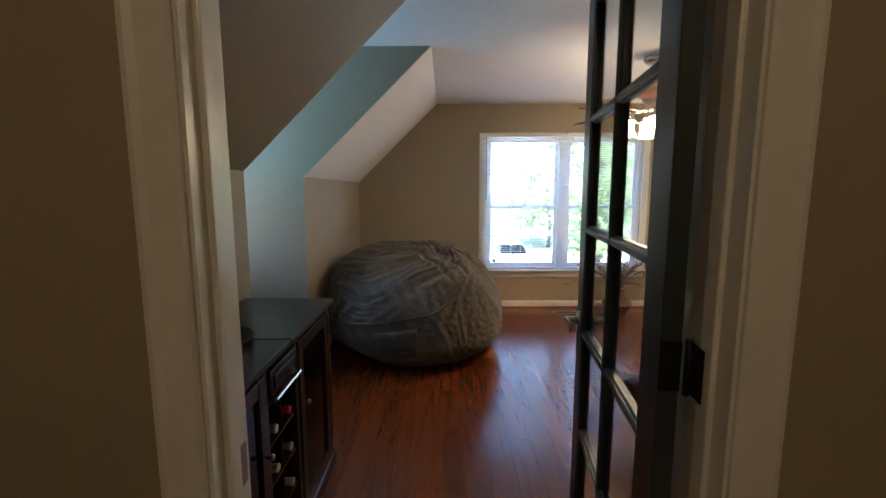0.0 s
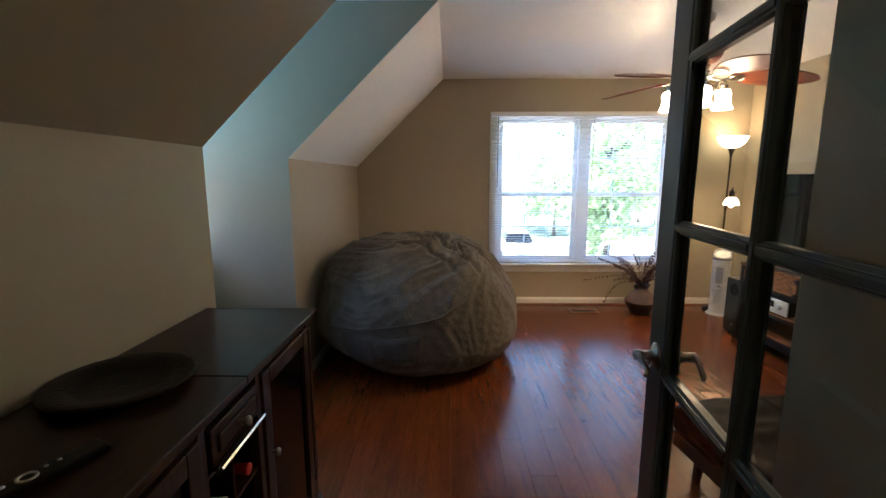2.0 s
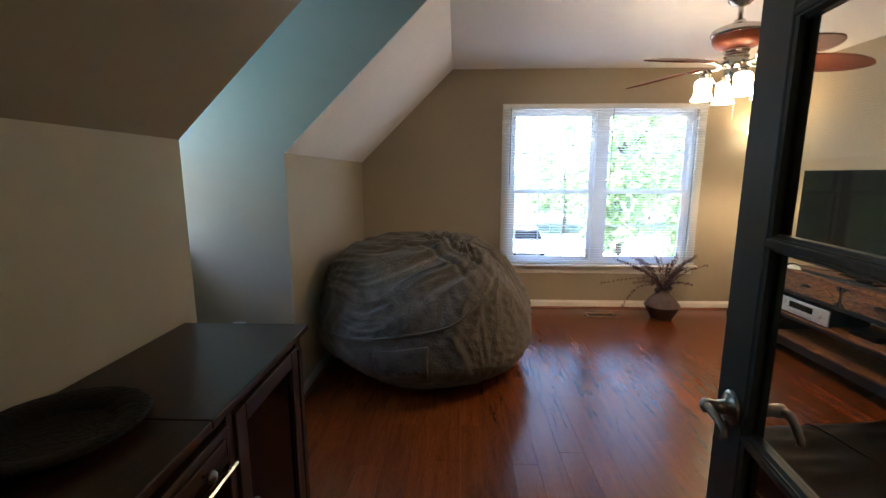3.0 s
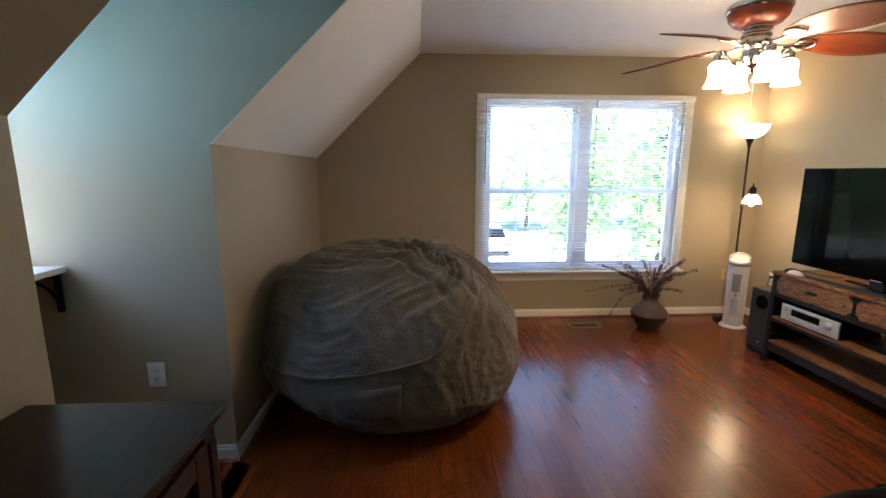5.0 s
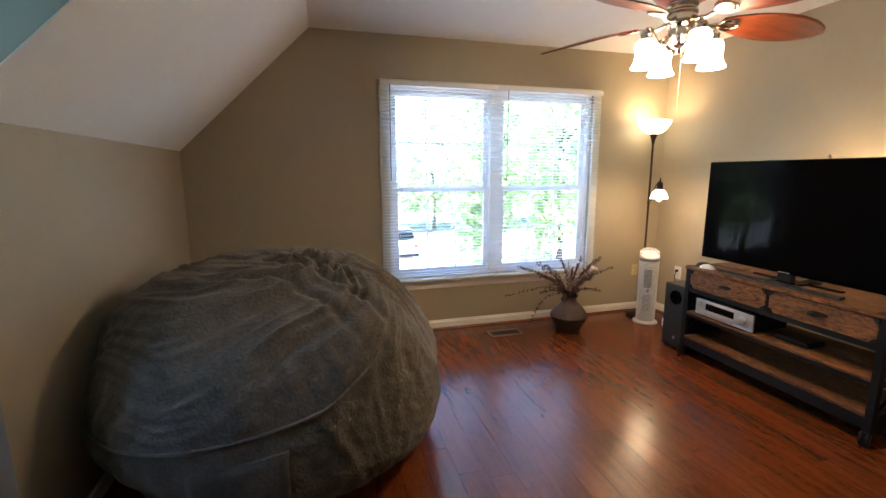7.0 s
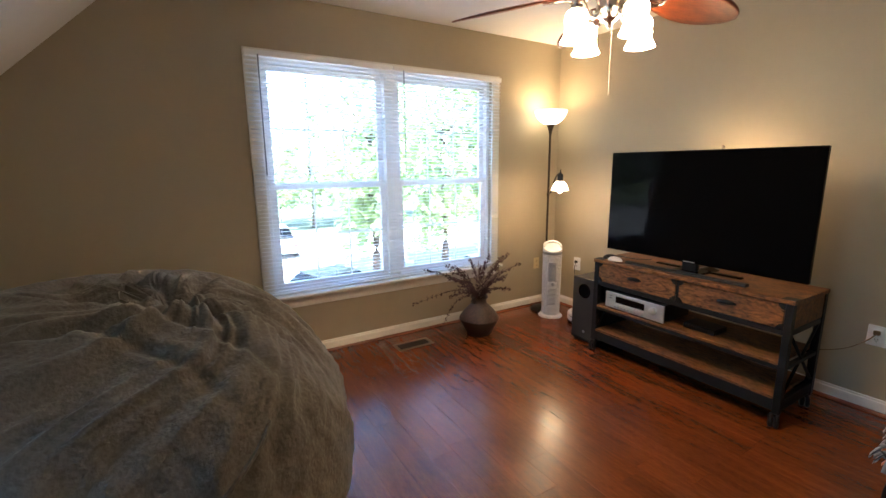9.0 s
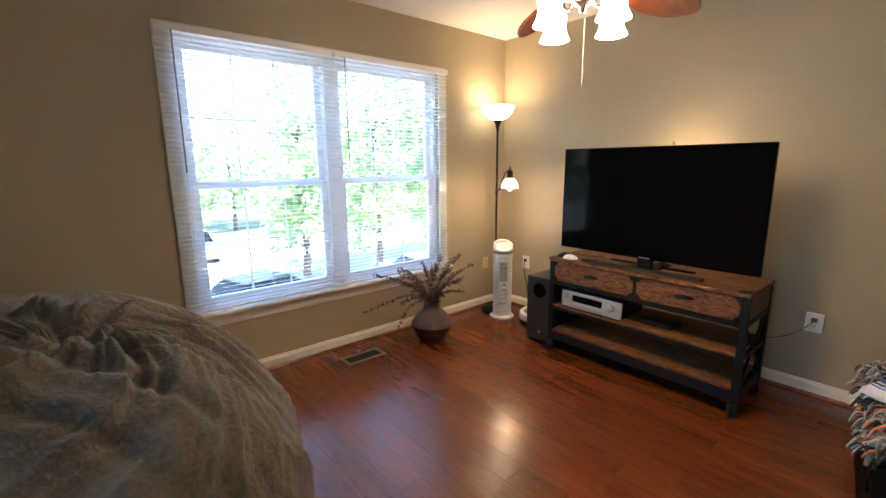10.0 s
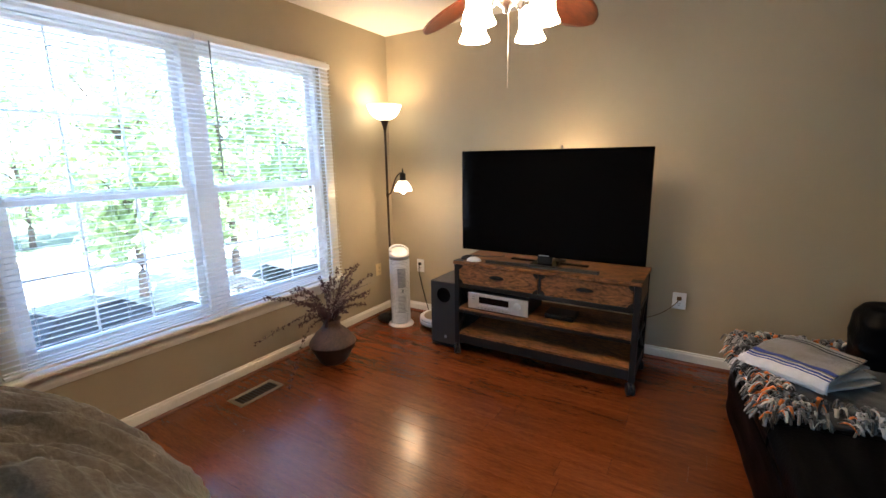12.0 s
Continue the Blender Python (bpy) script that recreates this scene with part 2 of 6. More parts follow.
# ---- building blocks ----
def box(bm, x0, x1, y0, y1, z0, z1):
    v = [bm.verts.new((x, y, z)) for z in (z0, z1) for y in (y0, y1) for x in (x0, x1)]
    for f in ((0, 2, 3, 1), (4, 5, 7, 6), (0, 1, 5, 4), (2, 6, 7, 3), (0, 4, 6, 2), (1, 3, 7, 5)):
        bm.faces.new([v[i] for i in f])
    return v


def rbox(bm, x0, x1, y0, y1, z0, z1, r=0.004, seg=2):
    """A box with rounded edges."""
    v = box(bm, x0, x1, y0, y1, z0, z1)
    edges = list({e for q in v for e in q.link_edges})
    bmesh.ops.bevel(bm, geom=edges, offset=r, segments=seg, profile=0.5, affect="EDGES")


def prism(bm, outline, axis, a, b):
    """Extrudes an outline (pairs) along x, y or z from a to b."""
    def at(p, q, s):
        return {"x": (s, p, q), "y": (p, s, q), "z": (p, q, s)}[axis]
    lo = [bm.verts.new(at(p, q, a)) for p, q in outline]
    hi = [bm.verts.new(at(p, q, b)) for p, q in outline]
    n = len(outline)
    bm.faces.new(lo)
    bm.faces.new(hi[::-1])
    for i in range(n):
        bm.faces.new((lo[i], hi[i], hi[(i + 1) % n], lo[(i + 1) % n]))


def lathe(bm, profile, n=32, at=(0, 0, 0), wobble=None, close=False):
    """Turns (radius, height) pairs about the z axis."""
    rings = []
    for k, (r, z) in enumerate(profile):
        ring = []
        for i in range(n):
            a = 2 * math.pi * i / n
            rr = max(r, 0.0004) * (wobble(a, k) if wobble else 1)
            ring.append(bm.verts.new((at[0] + rr * math.cos(a), at[1] + rr * math.sin(a), at[2] + z)))
        rings.append(ring)
    for p, q in zip(rings, rings[1:]):
        for i in range(n):
            f = bm.faces.new((p[i], p[(i + 1) % n], q[(i + 1) % n], q[i]))
            f.smooth = True
    if close:
        bm.faces.new(rings[0][::-1])
        bm.faces.new(rings[-1])


def tube(bm, pts, r, n=8, taper=1.0):
    """A round bar along a path."""
    pts = [Vector(p) for p in pts]
    rings = []
    up = Vector((0, 0, 1))
    for k, p in enumerate(pts):
        d = (pts[min(k + 1, len(pts) - 1)] - pts[max(k - 1, 0)]).normalized()
        side = d.cross(up)
        if side.length < 0.05:
            side = d.cross(Vector((1, 0, 0)))
        side.normalize()
        nor = side.cross(d)
        rr = r * (1 + (taper - 1) * k / max(1, len(pts) - 1))
        rings.append([bm.verts.new(p + rr * (math.cos(2 * math.pi * i / n) * side + math.sin(2 * math.pi * i / n) * nor)) for i in range(n)])
    for p, q in zip(rings, rings[1:]):
        for i in range(n):
            f = bm.faces.new((p[i], p[(i + 1) % n], q[(i + 1) % n], q[i]))
            f.smooth = True
    bm.faces.new(rings[0][::-1])
    bm.faces.new(rings[-1])


def smooth_path(pts, n=8):
    """Catmull-Rom through the given points."""
    P = [Vector(p) for p in pts]
    P = [2 * P[0] - P[1]] + P + [2 * P[-1] - P[-2]]
    out = []
    for i in range(1, len(P) - 2):
        for k in range(n):
            t = k / n
            a, b, c, d = P[i - 1:i + 3]
            out.append(0.5 * (2 * b + (c - a) * t + (2 * a - 5 * b + 4 * c - d) * t * t + (3 * b - a - 3 * c + d) * t ** 3))
    return out + [P[-2]]


def mesh_of(bm, name, mat):
    bmesh.ops.recalc_face_normals(bm, faces=bm.faces)
    me = bpy.data.meshes.new(name)
    bm.to_mesh(me)
    bm.free()
    me.materials.append(mat)
    return me


def part(name, bm, mat, parent=None, label=""):
    ob = new(name, mesh_of(bm, name, mat))
    if parent:
        ob.parent = parent
    return tagged(ob, label) if label else ob


def thing(name, label, category, group="", at=(0, 0, 0), turn=0):
    ob = new(name)
    ob.empty_display_size = 0.05
    ob.matrix_world = pose(*at, 0, 0, turn)
    return tagged(ob, label, category, group)


def structure(name, bm, mat, label=""):
    return tagged(part(name, bm, mat), label, "", "", "structure")


def B():
    return bmesh.new()


def boxed(name, mat, parent, dims, r=0.004, label=""):
    bm = B()
    rbox(bm, *dims, r)
    return part(name, bm, mat, parent, label)


# ---- the room ----
XK, XR, YN, YF, ZC = -0.358, 3.81, 3.875, 8.37, 2.43
YH = 3.765
ZK, XS = 1.53, 0.572
YD0, YD1, XD = 5.387, 6.335, -1.42
WX0, WX1, WZ0, WZ1 = 1.15, 3.01, 0.475, 2.06

bm = B()
box(bm, XD - 0.1, 4.0, 1.8, 8.55, -0.15, -0.013)
floor = structure("floor", bm, SHOE, "red-brown wood plank floor")

bm = B()
box(bm, -0.9, WX0, YF, 8.50, 0, ZC)
box(bm, WX1, XR + 0.13, YF, 8.50, 0, ZC)
box(bm, WX0, WX1, YF, 8.50, 0, WZ0)
box(bm, WX0, WX1, YF, 8.50, WZ1, ZC)
structure("wall_north", bm, PAINT, "khaki painted gable wall with a twin window")
bm = B()
box(bm, XR, XR + 0.13, 4.30, YF, 0, ZC)
structure("wall_east", bm, PAINT, "khaki painted wall behind the television")
bm = B()
box(bm, 1.31, XR, 4.30, 4.43, 0, ZC)
box(bm, 1.31, 1.44, YN, 4.30, 0, ZC)
structure("wall_south", bm, PAINT, "khaki painted wall behind the open door")
bm = B()
box(bm, -0.62, 0.290, YH, YN, 0, ZC)
box(bm, 1.118, 1.85, YH, YN, 0, ZC)
box(bm, 0.290, 1.118, YH, YN, 2.075, ZC)
structure("wall_doorway", bm, PAINT, "khaki painted wall with the doorway")
bm = B()
box(bm, XK - 0.12, XK, YN, YD0 - 0.1, 0, ZK)
prism(bm, [(XK, ZK), (XS, ZC), (XS - 0.14, ZC), (XK - 0.12, ZK)], "y", YN, YD0 - 0.1)
structure("wall_west_near", bm, PAINT, "khaki knee wall under the sloped ceiling beside the door")
bm = B()
box(bm, XK - 0.12, XK, YD1 + 0.1, YF, 0, ZK)
structure("wall_west_far", bm, PAINT, "khaki knee wall beside the bean bag")
bm = B()
prism(bm, [(XK, ZK), (XS, ZC), (XS - 0.14, ZC), (XK - 0.12, ZK)], "y", YD1 + 0.1, YF)
prism(bm, [(XK + 0.003, ZK - 0.002), (XS + 0.004, ZC - 0.0005), (XS - 0.001, ZC - 0.0005), (XK - 0.001, ZK)], "y", YD1 + 0.001, YF)
structure("ceiling_slope", bm, CEIL, "sloped ceiling between dormer and window wall")
cheek = [(XD, 0), (XK, 0), (XK, ZK), (XS, ZC), (XD, ZC)]
for nm, a, b in (("wall_dormer_near", YD0 - 0.1, YD0), ("wall_dormer_far", YD1, YD1 + 0.1)):
    bm = B()
    prism(bm, cheek, "y", a, b)
    structure(nm, bm, PAINT, "khaki painted cheek wall of the dormer")
bm = B()
box(bm, XD - 0.12, XD, YD0 - 0.1, YD0 + 0.09, 0, ZC)
box(bm, XD - 0.12, XD, YD1 - 0.09, YD1 + 0.1, 0, ZC)
box(bm, XD - 0.12, XD, YD0 + 0.09, YD1 - 0.09, 0, 1.08)
box(bm, XD - 0.12, XD, YD0 + 0.09, YD1 - 0.09, 2.12, ZC)
structure("wall_dormer_end", bm, PAINT, "khaki painted end wall of the dormer")
bm = B()
box(bm, XD - 0.12, XR + 0.13, YN, 8.50, ZC, ZC + 0.1)
structure("ceiling", bm, CEIL, "flat white painted ceiling")
# hall behind the doorway
bm = B()
box(bm, -0.62, -0.5, 1.9, YH, 0, ZC)
box(bm, 1.75, 1.85, 1.9, YH, 0, ZC)
box(bm, -0.62, 1.85, 1.8, 1.9, 0, ZC)
structure("wall_hall", bm, PAINT, "khaki painted hall walls")
bm = B()
box(bm, -0.62, 1.85, 1.8, YN, ZC, ZC + 0.1)
structure("ceiling_hall", bm, CEIL, "white hall ceiling")


# unseen flush dome light, added on the hall ceiling to light the door casing
HL = thing("unseen_hall_light", "unseen dome light added on the hall ceiling to light the casing", "ceiling light", at=(0.75, 2.35, 0))
bm = B()
lathe(bm, [(0.0, 2.429), (0.150, 2.429), (0.155, 2.415), (0.148, 2.405)], 36)
part("rim", bm, NICKEL, HL)
bm = B()
lathe(bm, [(0.146, 2.406), (0.130, 2.370), (0.090, 2.340), (0.040, 2.326), (0.0, 2.323)], 36)
part("glass_dome", bm, OPALBOWL, HL)
bulb("unseen_hall_bulb", (0.75, 2.35, 2.27), 0.44, 0.08)


# ---- baseboards with stained shoe moulding ----
def baseboard(x0, y0, x1, y1, nx, ny):
    """A white skirting board along a wall; (nx, ny) points into the room."""
    d = Vector((x1 - x0, y1 - y0, 0))
    n = Vector((nx, ny, 0))
    prof = [(0, 0.0), (0.013, 0.0), (0.013, 0.058), (0.0115, 0.066), (0.007, 0.070), (0.007, 0.078), (0.004, 0.083), (0, 0.083)]
    shoe = [(0.013, 0.0), (0.028, 0.0), (0.027, 0.006), (0.023, 0.012), (0.013, 0.016)]
    for name, pr, mat in (("baseboard", prof, TRIM), ("trim", shoe, SHOE)):
        bm = B()
        a = [bm.verts.new(Vector((x0, y0, z)) + n * o) for o, z in pr]
        b = [bm.verts.new(Vector((x0, y0, z)) + n * o + d) for o, z in pr]
        k = len(pr)
        bm.faces.new(a)
        bm.faces.new(b[::-1])
        for i in range(k):
            bm.faces.new((a[i], b[i], b[(i + 1) % k], a[(i + 1) % k]))
        structure(name, bm, mat, "white painted baseboard" if name == "baseboard" else "red-brown stained shoe moulding")


baseboard(XK, YF, XR, YF, 0, -1)
baseboard(XR, 4.43, XR, YF, -1, 0)
baseboard(XK, YD1 - 0.013, XK, YF, 1, 0)
baseboard(XD, YD1, XK, YD1, 0, -1)
baseboard(1.31, 4.43, XR, 4.43, 0, 1)
baseboard(1.31, YN, 1.31, 4.43 + 0.013, -1, 0)
baseboard(XK, YN, XK, YD0, 1, 0)


# ---- doorway: jamb, stop, casings, open glazed door ----
def casing(name, x0, x1, y, ny, z1):
    """Moulded door casing, two legs and a head, on one face of the wall."""
    w = 0.070
    prof = [(0, 0.010), (0.006, 0.014), (0.014, 0.015), (0.046, 0.018), (0.057, 0.022), (0.066, 0.020), (w, 0.012), (w, 0), (0, 0)]
    bm = B()
    for sx, xe in ((-1, x0), (1, x1)):
        prism(bm, [(xe + sx * o, y + ny * h) for o, h in prof], "z", 0, z1)
    prism(bm, [(y + ny * h, z1 + o) for o, h in prof], "x", x0 - w, x1 + w)
    structure(name, bm, TRIM, "white moulded door casing")


J0, J1, JH = 0.310, 1.098, 2.055
bm = B()
box(bm, J0 - 0.018, J0, YH - 0.003, YN + 0.003, 0, JH)
box(bm, J1, J1 + 0.018, YH - 0.003, YN + 0.003, 0, JH)
box(bm, J0 - 0.018, J1 + 0.018, YH - 0.003, YN + 0.003, JH, JH + 0.018)
structure("door_frame", bm, TRIM, "white painted door jamb")
bm = B()
rbox(bm, J0, J0 + 0.011, 3.796, 3.830, 0, JH, 0.003)
rbox(bm, J1 - 0.011, J1, 3.796, 3.830, 0, JH, 0.003)
rbox(bm, J0 + 0.011, J1 - 0.011, 3.796, 3.830, JH - 0.011, JH, 0.003)
structure("trim", bm, TRIM, "white door stop")
casing("trim_hall", J0 - 0.006, J1 + 0.006, YH, -1, JH + 0.006)
casing("trim_room", J0 - 0.006, J1 + 0.006, YN, 1, JH + 0.006)
bm = B()
rbox(bm, J0 - 0.001, J0 + 0.002, 3.838, 3.868, 0.91, 0.985, 0.0008)
structure("strike_plate", bm, BRASS, "pewter strike plate on the jamb")

# leaf: local x along the leaf from the hinge, y its thickness
DOOR = thing("door_1", "open dark grey-green glazed french door with ten panes", "door", at=(1.076, 3.862, 0.012), turn=82.6)
DOOR["kind"] = "structure"
LW, LH, LT = 0.805, 2.03, 0.035
SW = 0.098
cols = [SW, SW + (LW - 2 * SW) / 2, LW - SW]
rows_z = [0.225 + 0.354 * i for i in range(6)]
for nm, dims in (("hinge_stile", (0, SW, 0, LT, 0, LH)), ("latch_stile", (LW - SW, LW, 0, LT, 0, LH)),
                 ("bottom_rail", (SW, LW - SW, 0, LT, 0, rows_z[0])), ("top_rail", (SW, LW - SW, 0, LT, rows_z[5], LH))):
    boxed(nm, DOORPAINT, DOOR, dims, 0.003)


def muntin_profile(w):
    h = LT / 2
    return [(-w, 0.011), (-w * 0.75, 0.007), (-w * 0.5, 0.003), (-w * 0.32, 0.0), (w * 0.32, 0.0), (w * 0.5, 0.003), (w * 0.75, 0.007), (w, 0.011),
            (w, 2 * h - 0.011), (w * 0.75, 2 * h - 0.007), (w * 0.5, 2 * h - 0.003), (w * 0.32, 2 * h), (-w * 0.32, 2 * h), (-w * 0.5, 2 * h - 0.003), (-w * 0.75, 2 * h - 0.007), (-w, 2 * h - 0.011)]


bm = B()
prism(bm, [(cols[1] + a, b) for a, b in muntin_profile(0.015)], "z", rows_z[0], rows_z[5])
part("muntin", bm, DOORPAINT, DOOR)
for z in rows_z[1:5]:
    for xa, xb in ((cols[0], cols[1] - 0.011), (cols[1] + 0.011, cols[2])):
        bm = B()
        prism(bm, [(b, z + a) for a, b in muntin_profile(0.015)], "x", xa, xb)
        part("muntin", bm, DOORPAINT, DOOR)
for i in range(5):
    for xa, xb in ((cols[0], cols[1]), (cols[1], cols[2])):
        bm = B()
        box(bm, xa + 0.003, xb - 0.003, LT / 2 - 0.0015, LT / 2 + 0.0015, rows_z[i] + 0.003, rows_z[i + 1] - 0.003)
        part("pane", bm, DOORGLASS, DOOR)
        # sloped glazing bead round each pane
        bm = B()
        for s, yy in ((1, 0.003), (-1, LT - 0.003)):
            for dims in ((xa, xa + 0.010, rows_z[i], rows_z[i + 1]), (xb - 0.010, xb, rows_z[i], rows_z[i + 1])):
                box(bm, dims[0], dims[1], min(yy, yy + s * 0.010), max(yy, yy + s * 0.010), dims[2] + 0.010, dims[3] - 0.010)
            for za, zb in ((rows_z[i], rows_z[i] + 0.010), (rows_z[i + 1] - 0.010, rows_z[i + 1])):
                box(bm, xa, xb, min(yy, yy + s * 0.010), max(yy, yy + s * 0.010), za, zb)
        part("glazing_bead", bm, DOORPAINT, DOOR)
for side in (-1, 1):
    y0 = 0 if side < 0 else LT
    bm = B()
    lathe(bm, [(0.0, 0.0), (0.031, 0.0), (0.032, 0.004), (0.026, 0.009), (0.014, 0.012), (0.011, 0.030), (0.013, 0.038), (0.013, 0.050), (0.006, 0.055), (0.0, 0.056)], 24)
    bmesh.ops.transform(bm, matrix=pose(LW - 0.062, y0, 0.972, 90 if side < 0 else -90), verts=bm.verts)
    rose = part("handle_rose", bm, BRASS, DOOR, "aged pewter door handle")
    bm = B()
    y = y0 + side * 0.044
    tube(bm, smooth_path([(LW - 0.062, y, 0.972), (LW - 0.082, y + side * 0.003, 0.976), (LW - 0.104, y, 0.970), (LW - 0.122, y - side * 0.003, 0.962), (LW - 0.130, y - side * 0.002, 0.953), (LW - 0.125, y, 0.947)], 6), 0.0085, 10, 0.6)
    part("lever", bm, BRASS, DOOR)
    bm = B()
    tube(bm, [(LW - 0.062, y0 + side * 0.012, 0.952), (LW - 0.062, y0 + side * 0.016, 0.932)], 0.004, 8)
    part("privacy_pin", bm, BRASS, DOOR)
bm = B()
rbox(bm, LW - 0.001, LW + 0.003, 0.006, LT - 0.006, 0.92, 0.99, 0.001)
part("latch_plate", bm, BRASS, DOOR)
for z in (0.25, 1.115, 1.82):
    bm = B()
    rbox(bm, -0.0025, 0.0, 0.0, LT, z - 0.045, z + 0.045, 0.001)
    tube(bm, [(-0.004, -0.010, z - 0.050), (-0.004, -0.010, z + 0.050)], 0.0065, 12)
    rbox(bm, -0.048, -0.006, -0.0165, -0.0130, z - 0.045, z + 0.045, 0.001)
    part("hinge", bm, BLACKMETAL, DOOR, "black steel butt hinge")


# ---- twin double-hung window with mini blinds ----
WIN = thing("window_1", "white twin double-hung window with raised grilles", "window", at=(0, 0, 0))
WIN["kind"] = "structure"
XM0, XM1 = 2.03, 2.13
YW = 8.40
for nm, dims in (("frame_jamb", (WX0, WX0 + 0.03, YW, 8.49, WZ0, WZ1)), ("frame_jamb", (WX1 - 0.03, WX1, YW, 8.49, WZ0, WZ1)),
                 ("frame_head", (WX0 + 0.03, WX1 - 0.03, YW, 8.49, WZ1 - 0.03, WZ1)), ("frame_base", (WX0 + 0.03, WX1 - 0.03, YW, 8.49, WZ0, WZ0 + 0.03)),
                 ("mullion", (XM0, XM1, YW - 0.01, 8.49, WZ0 + 0.03, WZ1 - 0.03))):
    boxed(nm, VINYL, WIN, dims, 0.004)
ZM = 1.228
for xa, xb in ((WX0 + 0.03, XM0), (XM1, WX1 - 0.03)):
    for nm, z0, z1, yy, st in (("lower_sash", WZ0 + 0.03, ZM + 0.02, 8.415, 0.045), ("upper_sash", ZM - 0.02, WZ1 - 0.03, 8.445, 0.045)):
        bm = B()
        rbox(bm, xa, xa + st, yy, yy + 0.028, z0, z1, 0.003)
        rbox(bm, xb - st, xb, yy, yy + 0.028, z0, z1, 0.003)
        rbox(bm, xa + st, xb - st, yy, yy + 0.028, z0, z0 + st, 0.003)
        rbox(bm, xa + st, xb - st, yy, yy + 0.028, z1 - 0.04, z1, 0.003)
        sash = part(nm, bm, VINYL, WIN)
        bm = B()
        box(bm, xa + st, xb - st, yy + 0.012, yy + 0.015, z0 + st, z1 - 0.04)
        pane = part("pane", bm, PANE, sash)
        pane.visible_shadow = False
        for k in (1, 2):
            x = xa + st + (xb - xa - 2 * st) * k / 3
            bm = B()
            rbox(bm, x - 0.006, x + 0.006, yy + 0.016, yy + 0.022, z0 + st, z1 - 0.04, 0.002, 1)
            part("grille_bar", bm, VINYL, sash)
        bm = B()
        zz = (z0 + z1) / 2
        rbox(bm, xa + st, xb - st, yy + 0.0165, yy + 0.0225, zz - 0.006, zz + 0.006, 0.002, 1)
        part("grille_bar", bm, VINYL, sash)
    bm = B()
    xc = (xa + xb) / 2
    rbox(bm, xc - 0.03, xc + 0.03, 8.400, 8.415, ZM + 0.002, ZM + 0.016, 0.003)
    tube(bm, [(xc - 0.02, 8.405, ZM + 0.022), (xc + 0.015, 8.398, ZM + 0.022)], 0.005, 8)
    part("sash_lock", bm, VINYL, WIN)
# reveal, stool, apron and thin casing
bm = B()
rbox(bm, 1.075, WX0, YF - 0.016, YF, WZ0, 2.098, 0.004)
rbox(bm, WX1, 3.085, YF - 0.016, YF, WZ0, 2.098, 0.004)
rbox(bm, WX0, WX1, YF - 0.016, YF, WZ1, 2.098, 0.004)
part("casing", bm, TRIM, WIN)
bm = B()
rbox(bm, 1.045, 3.115, YF - 0.062, 8.405, WZ0 - 0.022, WZ0, 0.006)
part("window_sill", bm, TRIM, WIN, "white painted window stool")
bm = B()
prism(bm, [(YF, 0.378), (YF - 0.010, 0.378), (YF - 0.014, 0.402), (YF - 0.016, 0.44), (YF - 0.012, 0.453), (YF, 0.453)], "x", 1.085, 3.075)
part("apron", bm, TRIM, WIN)


def mini_blind(x0, x1, name="window_blind"):
    """Venetian mini blind: headrail, slats, ladder cords, bottom rail, wand."""
    ob = thing(name, "lowered white aluminium mini blind with open slats", "blind", "window blinds")
    zt, zb, yc = 2.070, 0.50, YF - 0.036
    boxed("headrail", SLAT, ob, (x0, x1, yc - 0.014, yc + 0.014, zt - 0.026, zt + 0.010), 0.003)
    boxed("bottom_rail", SLAT, ob, (x0, x1, yc - 0.012, yc + 0.012, zb - 0.010, zb + 0.004), 0.003)
    n = 60
    a = radians(-7)
    w = 0.0142
    bm = B()
    prof = [(-w, -0.0010), (-w * 0.5, 0.0012), (0, 0.0019), (w * 0.5, 0.0012), (w, -0.0010)]
    lo = [bm.verts.new((x0, u * math.cos(a) - v * math.sin(a), u * math.sin(a) + v * math.cos(a))) for u, v in prof]
    hi = [bm.verts.new((x1, u * math.cos(a) - v * math.sin(a), u * math.sin(a) + v * math.cos(a))) for u, v in prof]
    for i in range(4):
        bm.faces.new((lo[i], hi[i], hi[i + 1], lo[i + 1])).smooth = True
    me = mesh_of(bm, "slat", BACKLIT)
    for k in range(n):
        s = new("slat", me)
        s.parent = ob
        z = zb + 0.018 + (zt - 0.045 - zb) * (k / (n - 1)) ** 1.0
        s.location = (0, yc, z)
    for x in (x0 + 0.14, (x0 + x1) / 2, x1 - 0.14):
        bm = B()
        tube(bm, [(x, yc - 0.013, zb), (x, yc - 0.013, zt)], 0.0008, 4)
        tube(bm, [(x, yc + 0.013, zb), (x, yc + 0.013, zt)], 0.0008, 4)
        part("ladder_cord", bm, SLAT, ob)
    bm = B()
    tube(bm, [(x0 + 0.075, yc - 0.022, zt - 0.02), (x0 + 0.072, yc - 0.026, 1.31)], 0.0042, 8)
    part("tilt_wand", bm, GREYPLASTIC, ob, "clear grey tilt wand")
    return ob


mini_blind(1.082, 2.076)
mini_blind(2.084, 3.078)

